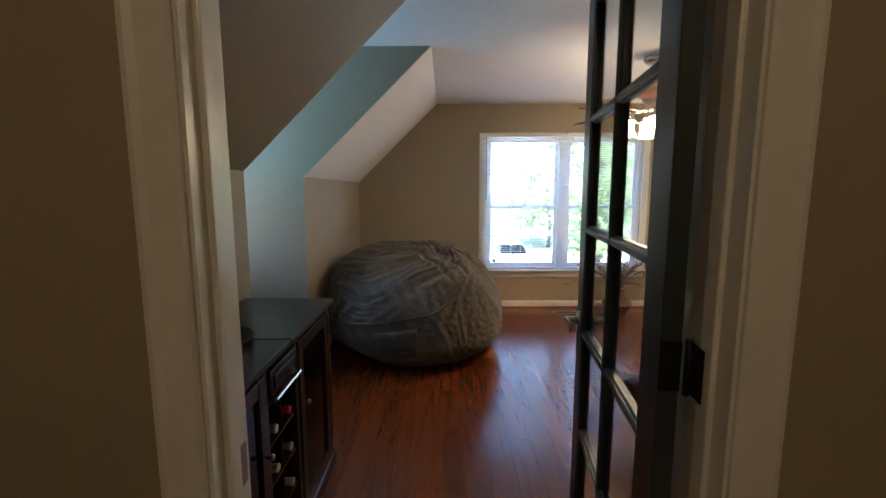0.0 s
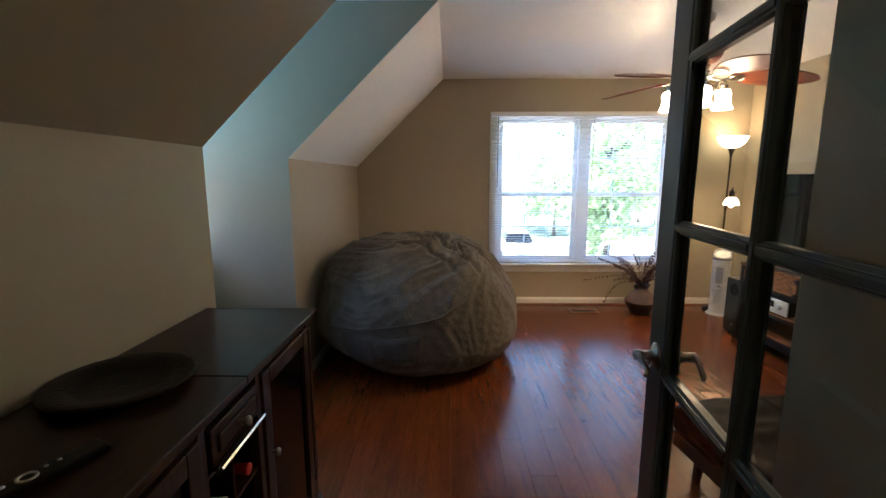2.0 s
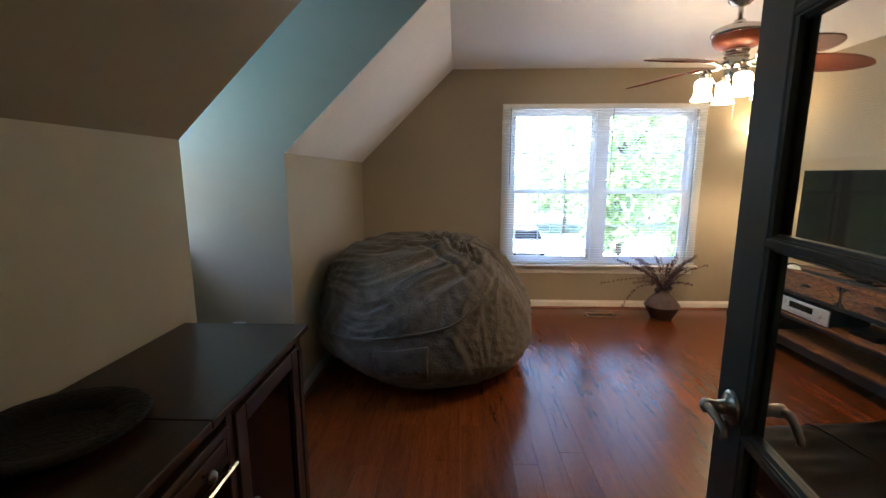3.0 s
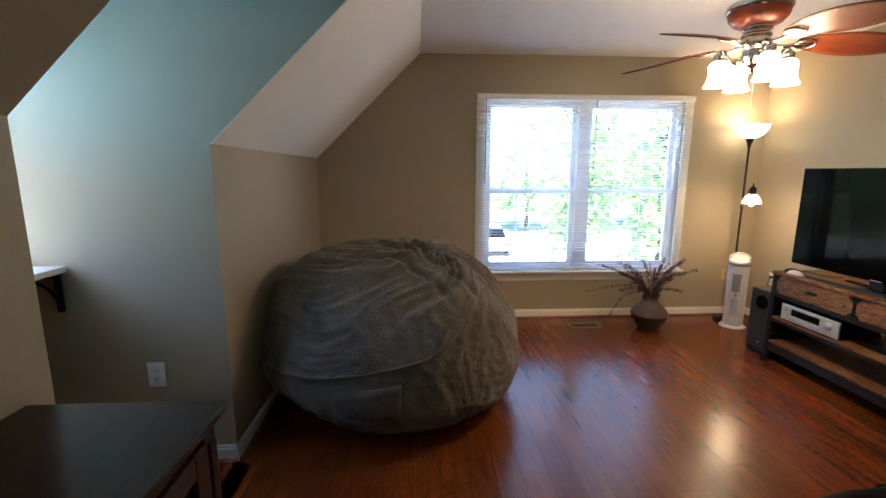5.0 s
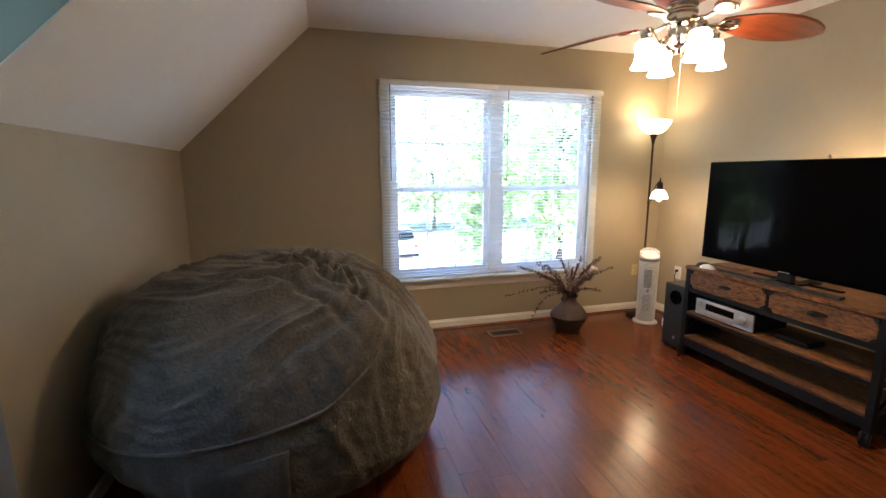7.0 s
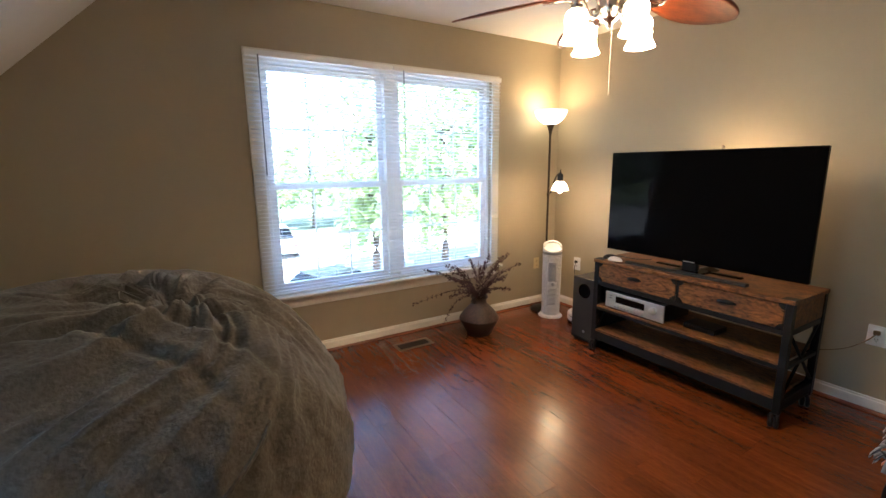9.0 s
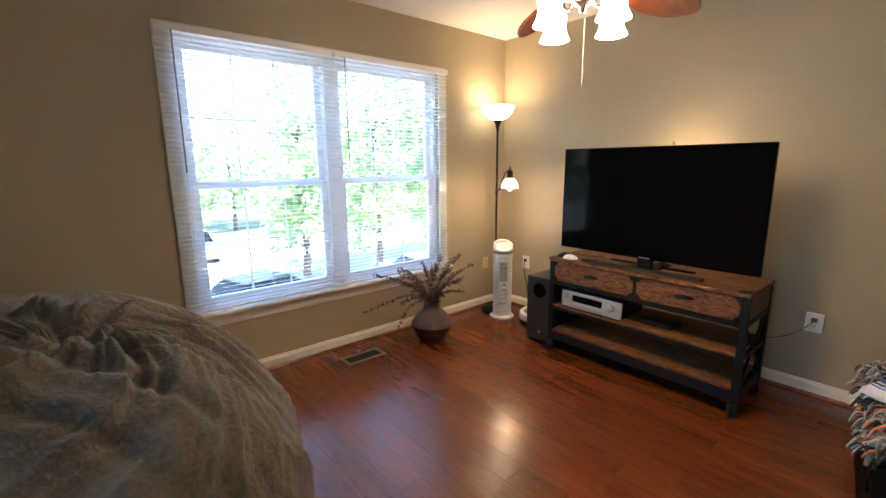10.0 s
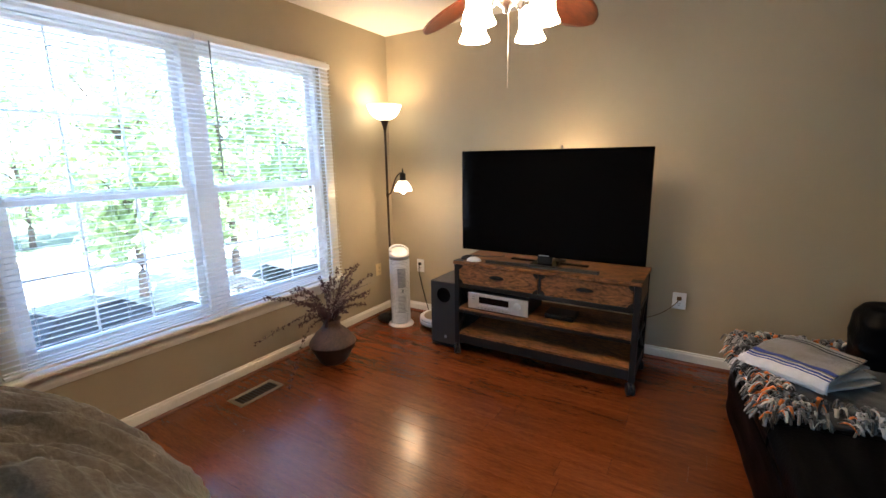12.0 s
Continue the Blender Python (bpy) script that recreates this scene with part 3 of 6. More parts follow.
# dormer window and the shelf below it
DW = thing("window_2", "white dormer window", "window")
DW["kind"] = "structure"
ya, yb = YD0 + 0.09, YD1 - 0.09
bm = B()
rbox(bm, XD - 0.09, XD - 0.03, ya, ya + 0.05, 1.08, 2.12, 0.004)
rbox(bm, XD - 0.09, XD - 0.03, yb - 0.05, yb, 1.08, 2.12, 0.004)
rbox(bm, XD - 0.09, XD - 0.03, ya + 0.05, yb - 0.05, 1.08, 1.13, 0.004)
rbox(bm, XD - 0.09, XD - 0.03, ya + 0.05, yb - 0.05, 2.07, 2.12, 0.004)
part("window_frame", bm, VINYL, DW)
bm = B()
box(bm, XD - 0.062, XD - 0.059, ya + 0.05, yb - 0.05, 1.13, 2.07)
pane = part("pane", bm, PANE, DW)
pane.visible_shadow = False
SH = thing("wall_shelf", "pale board shelf on black steel brackets in the dormer", "shelf")
boxed("board", TRIM, SH, (XD + 0.002, -1.03, YD0 + 0.01, YD1 - 0.004, 0.965, 0.992), 0.003)
for y in (YD1 - 0.05, YD0 + 0.06):
    bm = B()
    rbox(bm, -1.06, -1.04, y, y + 0.022, 0.79, 0.964, 0.003)
    rbox(bm, -1.30, -1.06, y, y + 0.022, 0.944, 0.964, 0.003)
    tube(bm, smooth_path([(-1.052, y + 0.011, 0.83), (-1.10, y + 0.011, 0.90), (-1.20, y + 0.011, 0.95)], 5), 0.007, 8)
    part("bracket", bm, BLACKMETAL, SH, "black steel shelf bracket")


# ---- bean bag ----
def bean_bag():
    ob = thing("bean_bag", "huge grey-taupe plush fur bean bag slumped in the corner", "bean bag", at=(0.541, 7.096, 0))
    H = 0.951
    # gathered folds on the crown: from, to, width, depth
    CREASES = [((0.09, -0.15), (-0.04, -0.30), 0.030, 0.060), ((-0.04, -0.29), (-0.42, -0.31), 0.032, 0.065), ((0.08, -0.12), (0.20, 0.16), 0.028, 0.045),
               ((0.09, -0.15), (0.38, -0.10), 0.020, 0.034), ((0.06, -0.10), (-0.36, 0.08), 0.033, 0.052), ((0.05, -0.05), (-0.16, 0.36), 0.030, 0.045),
               ((0.10, -0.20), (0.40, -0.30), 0.020, 0.032), ((0.02, -0.26), (0.30, -0.46), 0.022, 0.032), ((-0.10, -0.34), (0.16, -0.58), 0.022, 0.028)]

    def surface(az, v):
        """az: angle round; v: 0 floor to 1 top."""
        ca, sa = math.cos(az), math.sin(az)
        A, Bq = (0.668 if ca > 0 else 0.95), (1.079 if sa > 0 else 0.812)
        if ca < 0 and sa < 0:
            A, Bq = A * (1 + 0.15 * abs(ca * sa)), Bq * (1 + 0.15 * abs(ca * sa))
        low = max(0.0, -ca)
        zm = (0.262 + 0.085 * low) * H
        if v < 0.42:
            w = v / 0.42
            zz = zm * w
            base = 0.668 - 0.09 * low
            c = base + (1 - base) * (1 - (1 - w) ** 2.0)
        else:
            th = (v - 0.42) / 0.58 * math.pi / 2
            zz = zm + (H - zm) * math.sin(th) ** 0.92
            c = max(math.cos(th), 0.0) ** (0.80 + (0.30 if ca > 0 else 0.34) * ca)
        p = Vector((A * c * ca, Bq * c * sa, zz))
        nrm = Vector((p.x / A ** 2, p.y / Bq ** 2, (zz - zm) / (0.7 * H) ** 2)).normalized()
        d = 0.045 * noise.noise(p * 1.7 + Vector((3, 1, 7)))
        if v >= 0:
            # dimple and gathered folds on the crown, long sweeping folds on the side
            q = p - Vector((0.07, -0.10, 0.96))
            rad = math.hypot(q.x, q.y)
            d -= 0.070 * math.exp(-(q.x / 0.22) ** 2 - (q.y / 0.10) ** 2) * (1 if v > 0.6 else 0)
            warp = Vector((noise.noise(p * 2.1), noise.noise(p * 2.1 + Vector((5, 2, 8))), noise.noise(p * 2.1 + Vector((1, 9, 4)))))
            # gathers run outward from the dimple and bend as they fall
            phi = math.atan2(q.y, q.x) + 2.0 * rad + 0.45 * warp.x
            run = 1.1 * rad + 0.8 * (0.96 - p.z) + 0.15 * warp.y
            near = min(1.0, rad / 0.12)
            g1 = noise.noise(Vector((math.cos(phi) * 2.3, math.sin(phi) * 2.3, run * 1.1)))
            g2 = noise.noise(Vector((math.cos(phi) * 5.2 + 7, math.sin(phi) * 5.2, run * 2.0)))
            g3 = noise.noise(Vector((math.cos(phi) * 10.5, math.sin(phi) * 10.5 + 3, run * 3.2)))
            top = max(0.0, min(1.0, (v - 0.40) / 0.30))
            d += near * (0.036 * (0.35 - abs(g1) * 1.7) * (0.3 + 0.7 * top) + (0.008 + 0.012 * top) * (0.4 - abs(g2) * 1.9) + (0.005 + 0.004 * top) * (0.4 - abs(g3) * 2))
            side = max(0.0, min(1.0, v / 0.2)) * max(0.0, min(1.0, (0.82 - v) / 0.25))
            right = max(0.0, min(1.0, 0.55 + p.x * 0.9))
            wave = math.sin(az * 44 + 2.4 * math.sin(p.z * 19) + 4 * noise.noise(p * 2.5))
            d += 0.0052 * wave * side * (1.15 - right)
            wave = math.sin(p.z * 105 + 14 * az + 3.0 * noise.noise(p * 3.0) + 1.2 * math.sin(az * 30))
            d += 0.0018 * wave * side * right
            for (ax, ay), (bx, by), wide, deep in CREASES:
                wx, wy = p.x + 0.05 * warp.x, p.y + 0.05 * warp.y
                ux, uy = bx - ax, by - ay
                k = max(0.0, min(1.0, ((wx - ax) * ux + (wy - ay) * uy) / (ux * ux + uy * uy)))
                far = math.hypot(wx - ax - k * ux, wy - ay - k * uy)
                d += max(0.0, min(1.0, (v - 0.45) / 0.15)) * deep * (0.28 * math.exp(-((far - 1.9 * wide) / wide) ** 2) - math.exp(-(far / wide) ** 2)) * (1 - 0.6 * k)
            d += 0.003 * noise.noise(p * 21)
        p += nrm * d
        p.z = max(p.z, 0.0)
        p.x = max(p.x, -0.886)
        p.y = min(p.y, 1.235)
        return p

    n, mrows = 420, 220
    bm = B()
    rings = [[bm.verts.new(surface(2 * math.pi * i / n, 0.997 * j / mrows)) for i in range(n)] for j in range(mrows + 1)]
    for p, q in zip(rings, rings[1:]):
        for i in range(n):
            bm.faces.new((p[i], p[(i + 1) % n], q[(i + 1) % n], q[i])).smooth = True
    bm.faces.new(rings[0][::-1])
    bm.faces.new(rings[-1])
    part("cover", bm, FUR, ob)

    def on(az, v, lift=0.0):
        p = surface(radians(az), v)
        q = p - Vector((0, 0, 0.42))
        return p + q.normalized() * lift

    bm = B()
    tube(bm, smooth_path([on(a, v, 0.004) for a, v in ((212, 0.455), (228, 0.465), (243, 0.485), (258, 0.515), (272, 0.545), (282, 0.575), (292, 0.61), (297, 0.635))], 8), 0.0095, 10, 0.6)
    part("seam_piping", bm, FUR, ob)
    # square cloth label
    bm = B()
    a0, a1, v0, v1 = 246.0, 265.0, 0.29, 0.452
    nu, nv = 14, 9
    g = [[bm.verts.new(on(a0 + (a1 - a0) * i / nu, v0 + (v1 - v0) * j / nv + 0.035 * i / nu, 0.014 + 0.003 * math.sin(i * 1.3 + j))) for i in range(nu + 1)] for j in range(nv + 1)]
    back = [[bm.verts.new(on(a0 + (a1 - a0) * i / nu, v0 + (v1 - v0) * j / nv + 0.035 * i / nu, -0.01)) for i in range(nu + 1)] for j in range(nv + 1)]
    for j in range(nv):
        for i in range(nu):
            bm.faces.new((g[j][i], g[j][i + 1], g[j + 1][i + 1], g[j + 1][i])).smooth = True
    loop = lambda w: [w[0][i] for i in range(nu)] + [w[j][nu] for j in range(nv)] + [w[nv][i] for i in range(nu, 0, -1)] + [w[j][0] for j in range(nv, 0, -1)]
    la, lb = loop(g), loop(back)
    for i in range(len(la)):
        bm.faces.new((la[i], la[(i + 1) % len(la)], lb[(i + 1) % len(lb)], lb[i]))
    tag = part("cloth_label", bm, TAGCLOTH, ob, "grey velour label with embroidered marks")
    for k in range(6):
        bm = B()
        aa = 250.5 + 2.1 * k
        vv = 0.365 + 0.035 * (aa - a0) / (a1 - a0)
        tube(bm, [on(aa, vv, 0.019), on(aa + 0.3, vv + 0.02 + 0.012 * (k % 2), 0.020)], 0.004, 6)
        tube(bm, [on(aa, vv, 0.019), on(aa + 1.2, vv + 0.006, 0.020)], 0.004, 6)
        part("stitched_mark", bm, STITCH, tag)
    return ob


bean_bag()


# ---- wine cabinet ----
def wine_cabinet():
    x0, x1, y0, y1, zt = XK + 0.018, 0.072, 4.00, 5.275, 0.885
    ob = thing("wine_cabinet", "espresso-stained wooden wine bar cabinet with central bottle rack", "cabinet")
    # worktop in two leaves that meet at a seam
    for a, b in ((y0 - 0.02, 4.688), (4.690, y1 + 0.03)):
        boxed("top", ESPRESSO, ob, (x0 - 0.012, x1 + 0.026, a, b, zt - 0.022, zt), 0.004)
    bm = B()
    rbox(bm, x0, x1 - 0.004, y0, y0 + 0.02, 0.07, zt - 0.023, 0.002)
    rbox(bm, x0, x1 - 0.004, y1 - 0.02, y1, 0.07, zt - 0.023, 0.002)
    rbox(bm, x0, x0 + 0.01, y0 + 0.02, y1 - 0.02, 0.07, zt - 0.023, 0.002)
    rbox(bm, x0 + 0.01, x1 - 0.02, y0 + 0.02, y1 - 0.02, 0.07, 0.09, 0.002)
    for y in (4.50, 4.79):
        rbox(bm, x0 + 0.01, x1 - 0.004, y - 0.009, y + 0.009, 0.09, zt - 0.023, 0.002)
    part("body", bm, ESPRESSO_V, ob)
    # posts and rails of the face
    for y, w in ((y0, 0.05), (4.485, 0.03), (4.775, 0.03), (y1 - 0.05, 0.05)):
        boxed("post", ESPRESSO_V, ob, (x1 - 0.022, x1 + 0.004, y, y + w, 0.075, zt - 0.024), 0.003)
    for y, w in ((y0, 0.05), (y1 - 0.05, 0.05)):
        bm = B()
        rbox(bm, x1 + 0.004, x1 + 0.012, y + 0.010, y + w - 0.010, 0.16, zt - 0.07, 0.003)
        part("pilaster", bm, ESPRESSO_V, ob)
    boxed("top_rail", ESPRESSO, ob, (x1 - 0.018, x1 + 0.002, y0 + 0.05, y1 - 0.05, zt - 0.05, zt - 0.024), 0.003)
    bm = B()
    prism(bm, [(x1 - 0.05, 0.0), (x1 + 0.016, 0.0), (x1 + 0.018, 0.05), (x1 + 0.016, 0.062), (x1 + 0.010, 0.068), (x1 + 0.006, 0.078), (x1 - 0.05, 0.078)], "y", y0 - 0.012, y1 + 0.012)
    prism(bm, [(x0, 0), (x1 - 0.05, 0), (x1 - 0.05, 0.07), (x0, 0.07)], "y", y0, y1)
    part("plinth", bm, ESPRESSO, ob)
    # two framed doors
    for ya, yb, ky in ((y0 + 0.052, 4.483, 4.455), (4.807, y1 - 0.052, 4.835)):
        bm = B()
        f = 0.052
        rbox(bm, x1 - 0.006, x1 + 0.012, ya, ya + f, 0.082, zt - 0.054, 0.003)
        rbox(bm, x1 - 0.006, x1 + 0.012, yb - f, yb, 0.082, zt - 0.054, 0.003)
        rbox(bm, x1 - 0.006, x1 + 0.012, ya + f, yb - f, 0.082, 0.082 + f, 0.003)
        rbox(bm, x1 - 0.006, x1 + 0.012, ya + f, yb - f, zt - 0.054 - f, zt - 0.054, 0.003)
        door = part("door", bm, ESPRESSO_V, ob)
        bm = B()
        box(bm, x1 - 0.003, x1 + 0.001, ya + f, yb - f, 0.082 + f, zt - 0.054 - f)
        part("panel", bm, DARKGLASS, door, "dark glossy door panel")
        bm = B()
        lathe(bm, [(0.0045, 0), (0.0045, 0.010), (0.010, 0.014), (0.013, 0.020), (0.010, 0.027), (0.0, 0.029)], 16)
        bmesh.ops.transform(bm, matrix=pose(x1 + 0.012, ky, 0.565, 0, 90), verts=bm.verts)
        part("knob", bm, BRASS, door)
    # drawer above the bottles
    bm = B()
    rbox(bm, x1 - 0.01, x1 + 0.014, 4.520, 4.772, 0.735, 0.828, 0.004)
    drawer = part("drawer", bm, ESPRESSO, ob)
    bm = B()
    rbox(bm, x1 + 0.013, x1 + 0.020, 4.545, 4.747, 0.757, 0.806, 0.006)
    part("raised_panel", bm, ESPRESSO, drawer)
    bm = B()
    lathe(bm, [(0.0045, 0), (0.0045, 0.012), (0.011, 0.016), (0.014, 0.022), (0.010, 0.030), (0.0, 0.032)], 16)
    bmesh.ops.transform(bm, matrix=pose(x1 + 0.018, 4.646, 0.782, 0, 90), verts=bm.verts)
    part("knob", bm, BRASS, drawer)
    bm = B()
    prism(bm, [(x1 + 0.014, 0.712), (x1 + 0.020, 0.709), (x1 + 0.034, 0.729), (x1 + 0.030, 0.734)], "y", 4.526, 4.766)
    rbox(bm, x1 - 0.01, x1 + 0.020, 4.534, 4.544, 0.716, 0.728, 0.002)
    rbox(bm, x1 - 0.01, x1 + 0.020, 4.748, 4.758, 0.716, 0.728, 0.002)
    part("towel_bar", bm, NICKEL, ob, "brushed metal bar below the drawer")
    # egg-crate of shelves for the bottles: two columns, four rows
    for k in range(5):
        z = 0.10 + 0.150 * k
        boxed("rack_shelf", ESPRESSO, ob, (x0 + 0.02, x1 - 0.006, 4.516, 4.774, z - 0.006, z + 0.006), 0.002)
    boxed("rack_divider", ESPRESSO_V, ob, (x0 + 0.02, x1 - 0.008, 4.641, 4.649, 0.107, 0.693), 0.002)
    return ob, x1


cab, CX1 = wine_cabinet()


def bottle(y, z, cap, place):
    b = thing("wine_bottle", "dark glass wine bottle with " + cap + " capsule lying in the rack", "bottle", "bottles in the rack", at=(place, y, z), turn=0)
    bm = B()
    lathe(bm, [(0.0, 0.0), (0.034, 0.0), (0.037, 0.006), (0.037, 0.19), (0.030, 0.215), (0.016, 0.235), (0.0142, 0.262)], 20)
    bmesh.ops.transform(bm, matrix=pose(-0.262, 0, 0.039, 0, 90), verts=bm.verts)
    part("glass_body", bm, BOTTLE, b)
    bm = B()
    lathe(bm, [(0.0146, 0.0), (0.0150, 0.028), (0.0165, 0.030), (0.0165, 0.038), (0.0150, 0.040), (0.0, 0.041)], 20)
    bmesh.ops.transform(bm, matrix=pose(0, 0, 0.039, 0, 90), verts=bm.verts)
    part("capsule", bm, CAPS[cap], b)


for y, row, cap in ((4.578, 3, "white"), (4.712, 3, "red"), (4.578, 2, "white"), (4.712, 2, "white"), (4.578, 1, "gold"), (4.712, 1, "white"), (4.712, 0, "white"), (4.578, 0, "gold")):
    bottle(y, 0.106 + 0.150 * row, cap, CX1 - 0.038)

bm = B()
lathe(bm, [(0.0, 0.003), (0.105, 0.003), (0.112, 0.006), (0.135, 0.022), (0.185, 0.028), (0.195, 0.026), (0.198, 0.021), (0.186, 0.018), (0.140, 0.012), (0.118, 0.0), (0.0, 0.0)], 96,
      wobble=lambda a, k: 1 + 0.006 * math.sin(31 * a + 2 * k) + 0.004 * math.sin(17 * a))
dish = part("round_dish", bm, HAMMERED)
dish.location = (-0.188, 4.625, 0.8855)
dish.scale = (0.84, 0.84, 1.0)
tagged(dish, "round dark hammered metal dish on the cabinet", "dish")
REM = thing("remote_control", "black remote control with silver ring on the cabinet", "remote", at=(-0.072, 4.300, 0.8855), turn=68)
bm = B()
rbox(bm, -0.085, 0.085, -0.022, 0.022, 0, 0.016, 0.006, 3)
part("case", bm, BLACKPLASTIC, REM)
bm = B()
lathe(bm, [(0.010, 0), (0.010, 0.002), (0.016, 0.002), (0.016, 0)], 24, at=(-0.035, 0, 0.0155))
part("ring", bm, SILVER, REM)
for x, r in ((-0.005, 0.004), (0.015, 0.004), (-0.066, 0.005)):
    bm = B()
    lathe(bm, [(r, 0), (r, 0.0015), (0, 0.002)], 12, at=(x, 0.006, 0.0155))
    part("button", bm, SILVER, REM)


# ---- television stand and what stands on it ----
SX0, SX1, SY0, SY1, SZ = 3.185, 3.60, 6.135, 7.345, 0.69


def tv_stand():
    ob = thing("tv_stand", "rustic brown board and black steel television stand on casters", "tv stand")
    boxed("top_board", RUSTIC, ob, (SX0 - 0.008, SX1, SY0 - 0.005, SY1 + 0.005, SZ - 0.022, SZ), 0.003)
    for x in (SX0, SX1 - 0.035):
        for y in (SY0, SY1 - 0.035):
            boxed("post", BLACKMETAL, ob, (x, x + 0.035, y, y + 0.035, 0.075, SZ - 0.023), 0.002)
            bm = B()
            rbox(bm, x - 0.004, x + 0.060, y - 0.004 if y == SY0 else y - 0.022, y + 0.057 if y == SY0 else y + 0.039, SZ - 0.024, SZ + 0.0015, 0.001)
            if x == SX0:
                part("corner_cap", bm, BLACKMETAL, ob)
            else:
                bm.free()
    for z, h in ((0.500, 0.03), (0.314, 0.022), (0.085, 0.063)):
        for x in (SX0 + 0.004, SX1 - 0.030):
            boxed("long_rail", BLACKMETAL, ob, (x, x + 0.024, SY0 + 0.036, SY1 - 0.036, z, z + h), 0.002)
        for y in (SY0 + 0.004, SY1 - 0.029):
            boxed("side_rail", BLACKMETAL, ob, (SX0 + 0.036, SX1 - 0.036, y, y + 0.024, z, z + h), 0.002)
    boxed("shelf", RUSTIC, ob, (SX0 + 0.002, SX1 - 0.005, SY0 + 0.036, SY1 - 0.036, 0.337, 0.353), 0.002)
    boxed("shelf", RUSTIC, ob, (SX0 + 0.002, SX1 - 0.005, SY0 + 0.036, SY1 - 0.036, 0.149, 0.165), 0.002)
    ym = 6.728
    boxed("centre_post", BLACKMETAL, ob, (SX0 + 0.004, SX0 + 0.028, ym - 0.008, ym + 0.008, 0.531, SZ - 0.024), 0.002)
    for ya, yb in ((SY0 + 0.038, ym - 0.010), (ym + 0.010, SY1 - 0.038)):
        bm = B()
        rbox(bm, SX0 + 0.003, SX1 - 0.04, ya, yb, 0.532, SZ - 0.026, 0.003)
        dr = part("drawer", bm, RUSTIC, ob)
        bm = B()
        yc, zc = (ya + yb) / 2, 0.606
        prof = [(0.052 * math.cos(a), 0.018 * math.sin(a)) for a in [math.pi * i / 12 for i in range(13)]]
        g = []
        for k in range(6):
            s = 1 - 0.16 * k
            g.append([bm.verts.new((SX0 + 0.002 - 0.026 * math.sin(k / 5 * math.pi / 2), yc + a * s, zc - 0.008 + b * (0.4 + 0.6 * s))) for a, b in prof])
        for p, q in zip(g, g[1:]):
            for i in range(12):
                bm.faces.new((p[i], p[i + 1], q[i + 1], q[i])).smooth = True
        bm.faces.new(g[-1])
        part("cup_pull", bm, BLACKMETAL, dr, "black cup pull")
        for y, z in ((ya, 0.532), (yb, 0.532), (ya, SZ - 0.026), (yb, SZ - 0.026)):
            sy, sz = (1 if y == ya else -1), (1 if z == 0.532 else -1)
            bm = B()
            prism(bm, [(y, z), (y + sy * 0.030, z), (y + sy * 0.026, z + sz * 0.014), (y + sy * 0.014, z + sz * 0.026), (y, z + sz * 0.030)], "x", SX0 - 0.001, SX0 + 0.006)
            part("corner_plate", bm, BLACKMETAL, dr)
    for y in (SY0 + 0.004, SY1 - 0.022):
        boxed("side_panel", RUSTIC, ob, (SX0 + 0.036, SX1 - 0.036, y, y + 0.016, 0.535, SZ - 0.024), 0.002)
        bm = B()
        tube(bm, [(SX0 + 0.04, y + 0.008, 0.175), (SX1 - 0.04, y + 0.008, 0.50)], 0.008, 8)
        tube(bm, [(SX0 + 0.04, y + 0.008, 0.50), (SX1 - 0.04, y + 0.008, 0.175)], 0.008, 8)
        part("cross_brace", bm, BLACKMETAL, ob)
    for x in (SX0 + 0.02, SX1 - 0.02):
        for y in (SY0 + 0.02, SY1 - 0.02):
            bm = B()
            for s in (-1, 1):
                lathe(bm, [(0.0, -0.010), (0.030, -0.010), (0.036, -0.006), (0.036, 0.006), (0.030, 0.010), (0.0, 0.010)], 24, at=(0, 0, s * 0.012))
            bmesh.ops.transform(bm, matrix=pose(x - 0.018, y, 0.036, 90, 0, 25), verts=bm.verts)
            tube(bm, [(x, y, 0.03), (x, y, 0.078)], 0.007, 8)
            rbox(bm, x - 0.026, x + 0.012, y - 0.017, y + 0.017, 0.058, 0.075, 0.004)
            part("caster", bm, BLACKPLASTIC, ob)
    return ob


tv_stand()

TV = thing("television", "large flat black television on its low stand", "television")
TX = 3.315
bm = B()
rbox(bm, TX, TX + 0.028, 6.137, 7.350, 0.752, 1.438, 0.004)
part("bezel", bm, SCREEN, TV)
bm = B()
box(bm, TX - 0.0015, TX + 0.002, 6.147, 7.340, 0.768, 1.430)
part("screen", bm, SCREEN, TV)
bm = B()
rbox(bm, TX + 0.028, TX + 0.075, 6.35, 7.13, 0.80, 1.15, 0.015)
part("back_housing", bm, BLACKPLASTIC, TV)
bm = B()
rbox(bm, TX + 0.008, TX + 0.045, 6.70, 6.79, 0.700, 0.80, 0.006)
part("neck", bm, BLACKPLASTIC, TV)
bm = B()
rbox(bm, TX - 0.030, TX + 0.120, 6.655, 6.835, SZ + 0.0005, SZ + 0.012, 0.004)
for y0, y1 in ((6.48, 6.66), (6.83, 7.01)):
    rbox(bm, TX + 0.085, TX + 0.120, y0, y1, SZ + 0.0005, SZ + 0.010, 0.003)
part("base_plate", bm, SCREEN, TV)
bm = B()
rbox(bm, TX - 0.001, TX + 0.004, 6.71, 6.78, 0.757, 0.762, 0.001)
part("badge", bm, SILVER, TV)
SB = thing("soundbar", "slim black soundbar in front of the television", "soundbar", at=(3.245, 6.755, SZ), turn=2)
bm = B()
rbox(bm, -0.020, 0.020, -0.375, 0.365, 0.0005, 0.020, 0.006)
part("cabinet", bm, BLACKPLASTIC, SB)
bm = B()
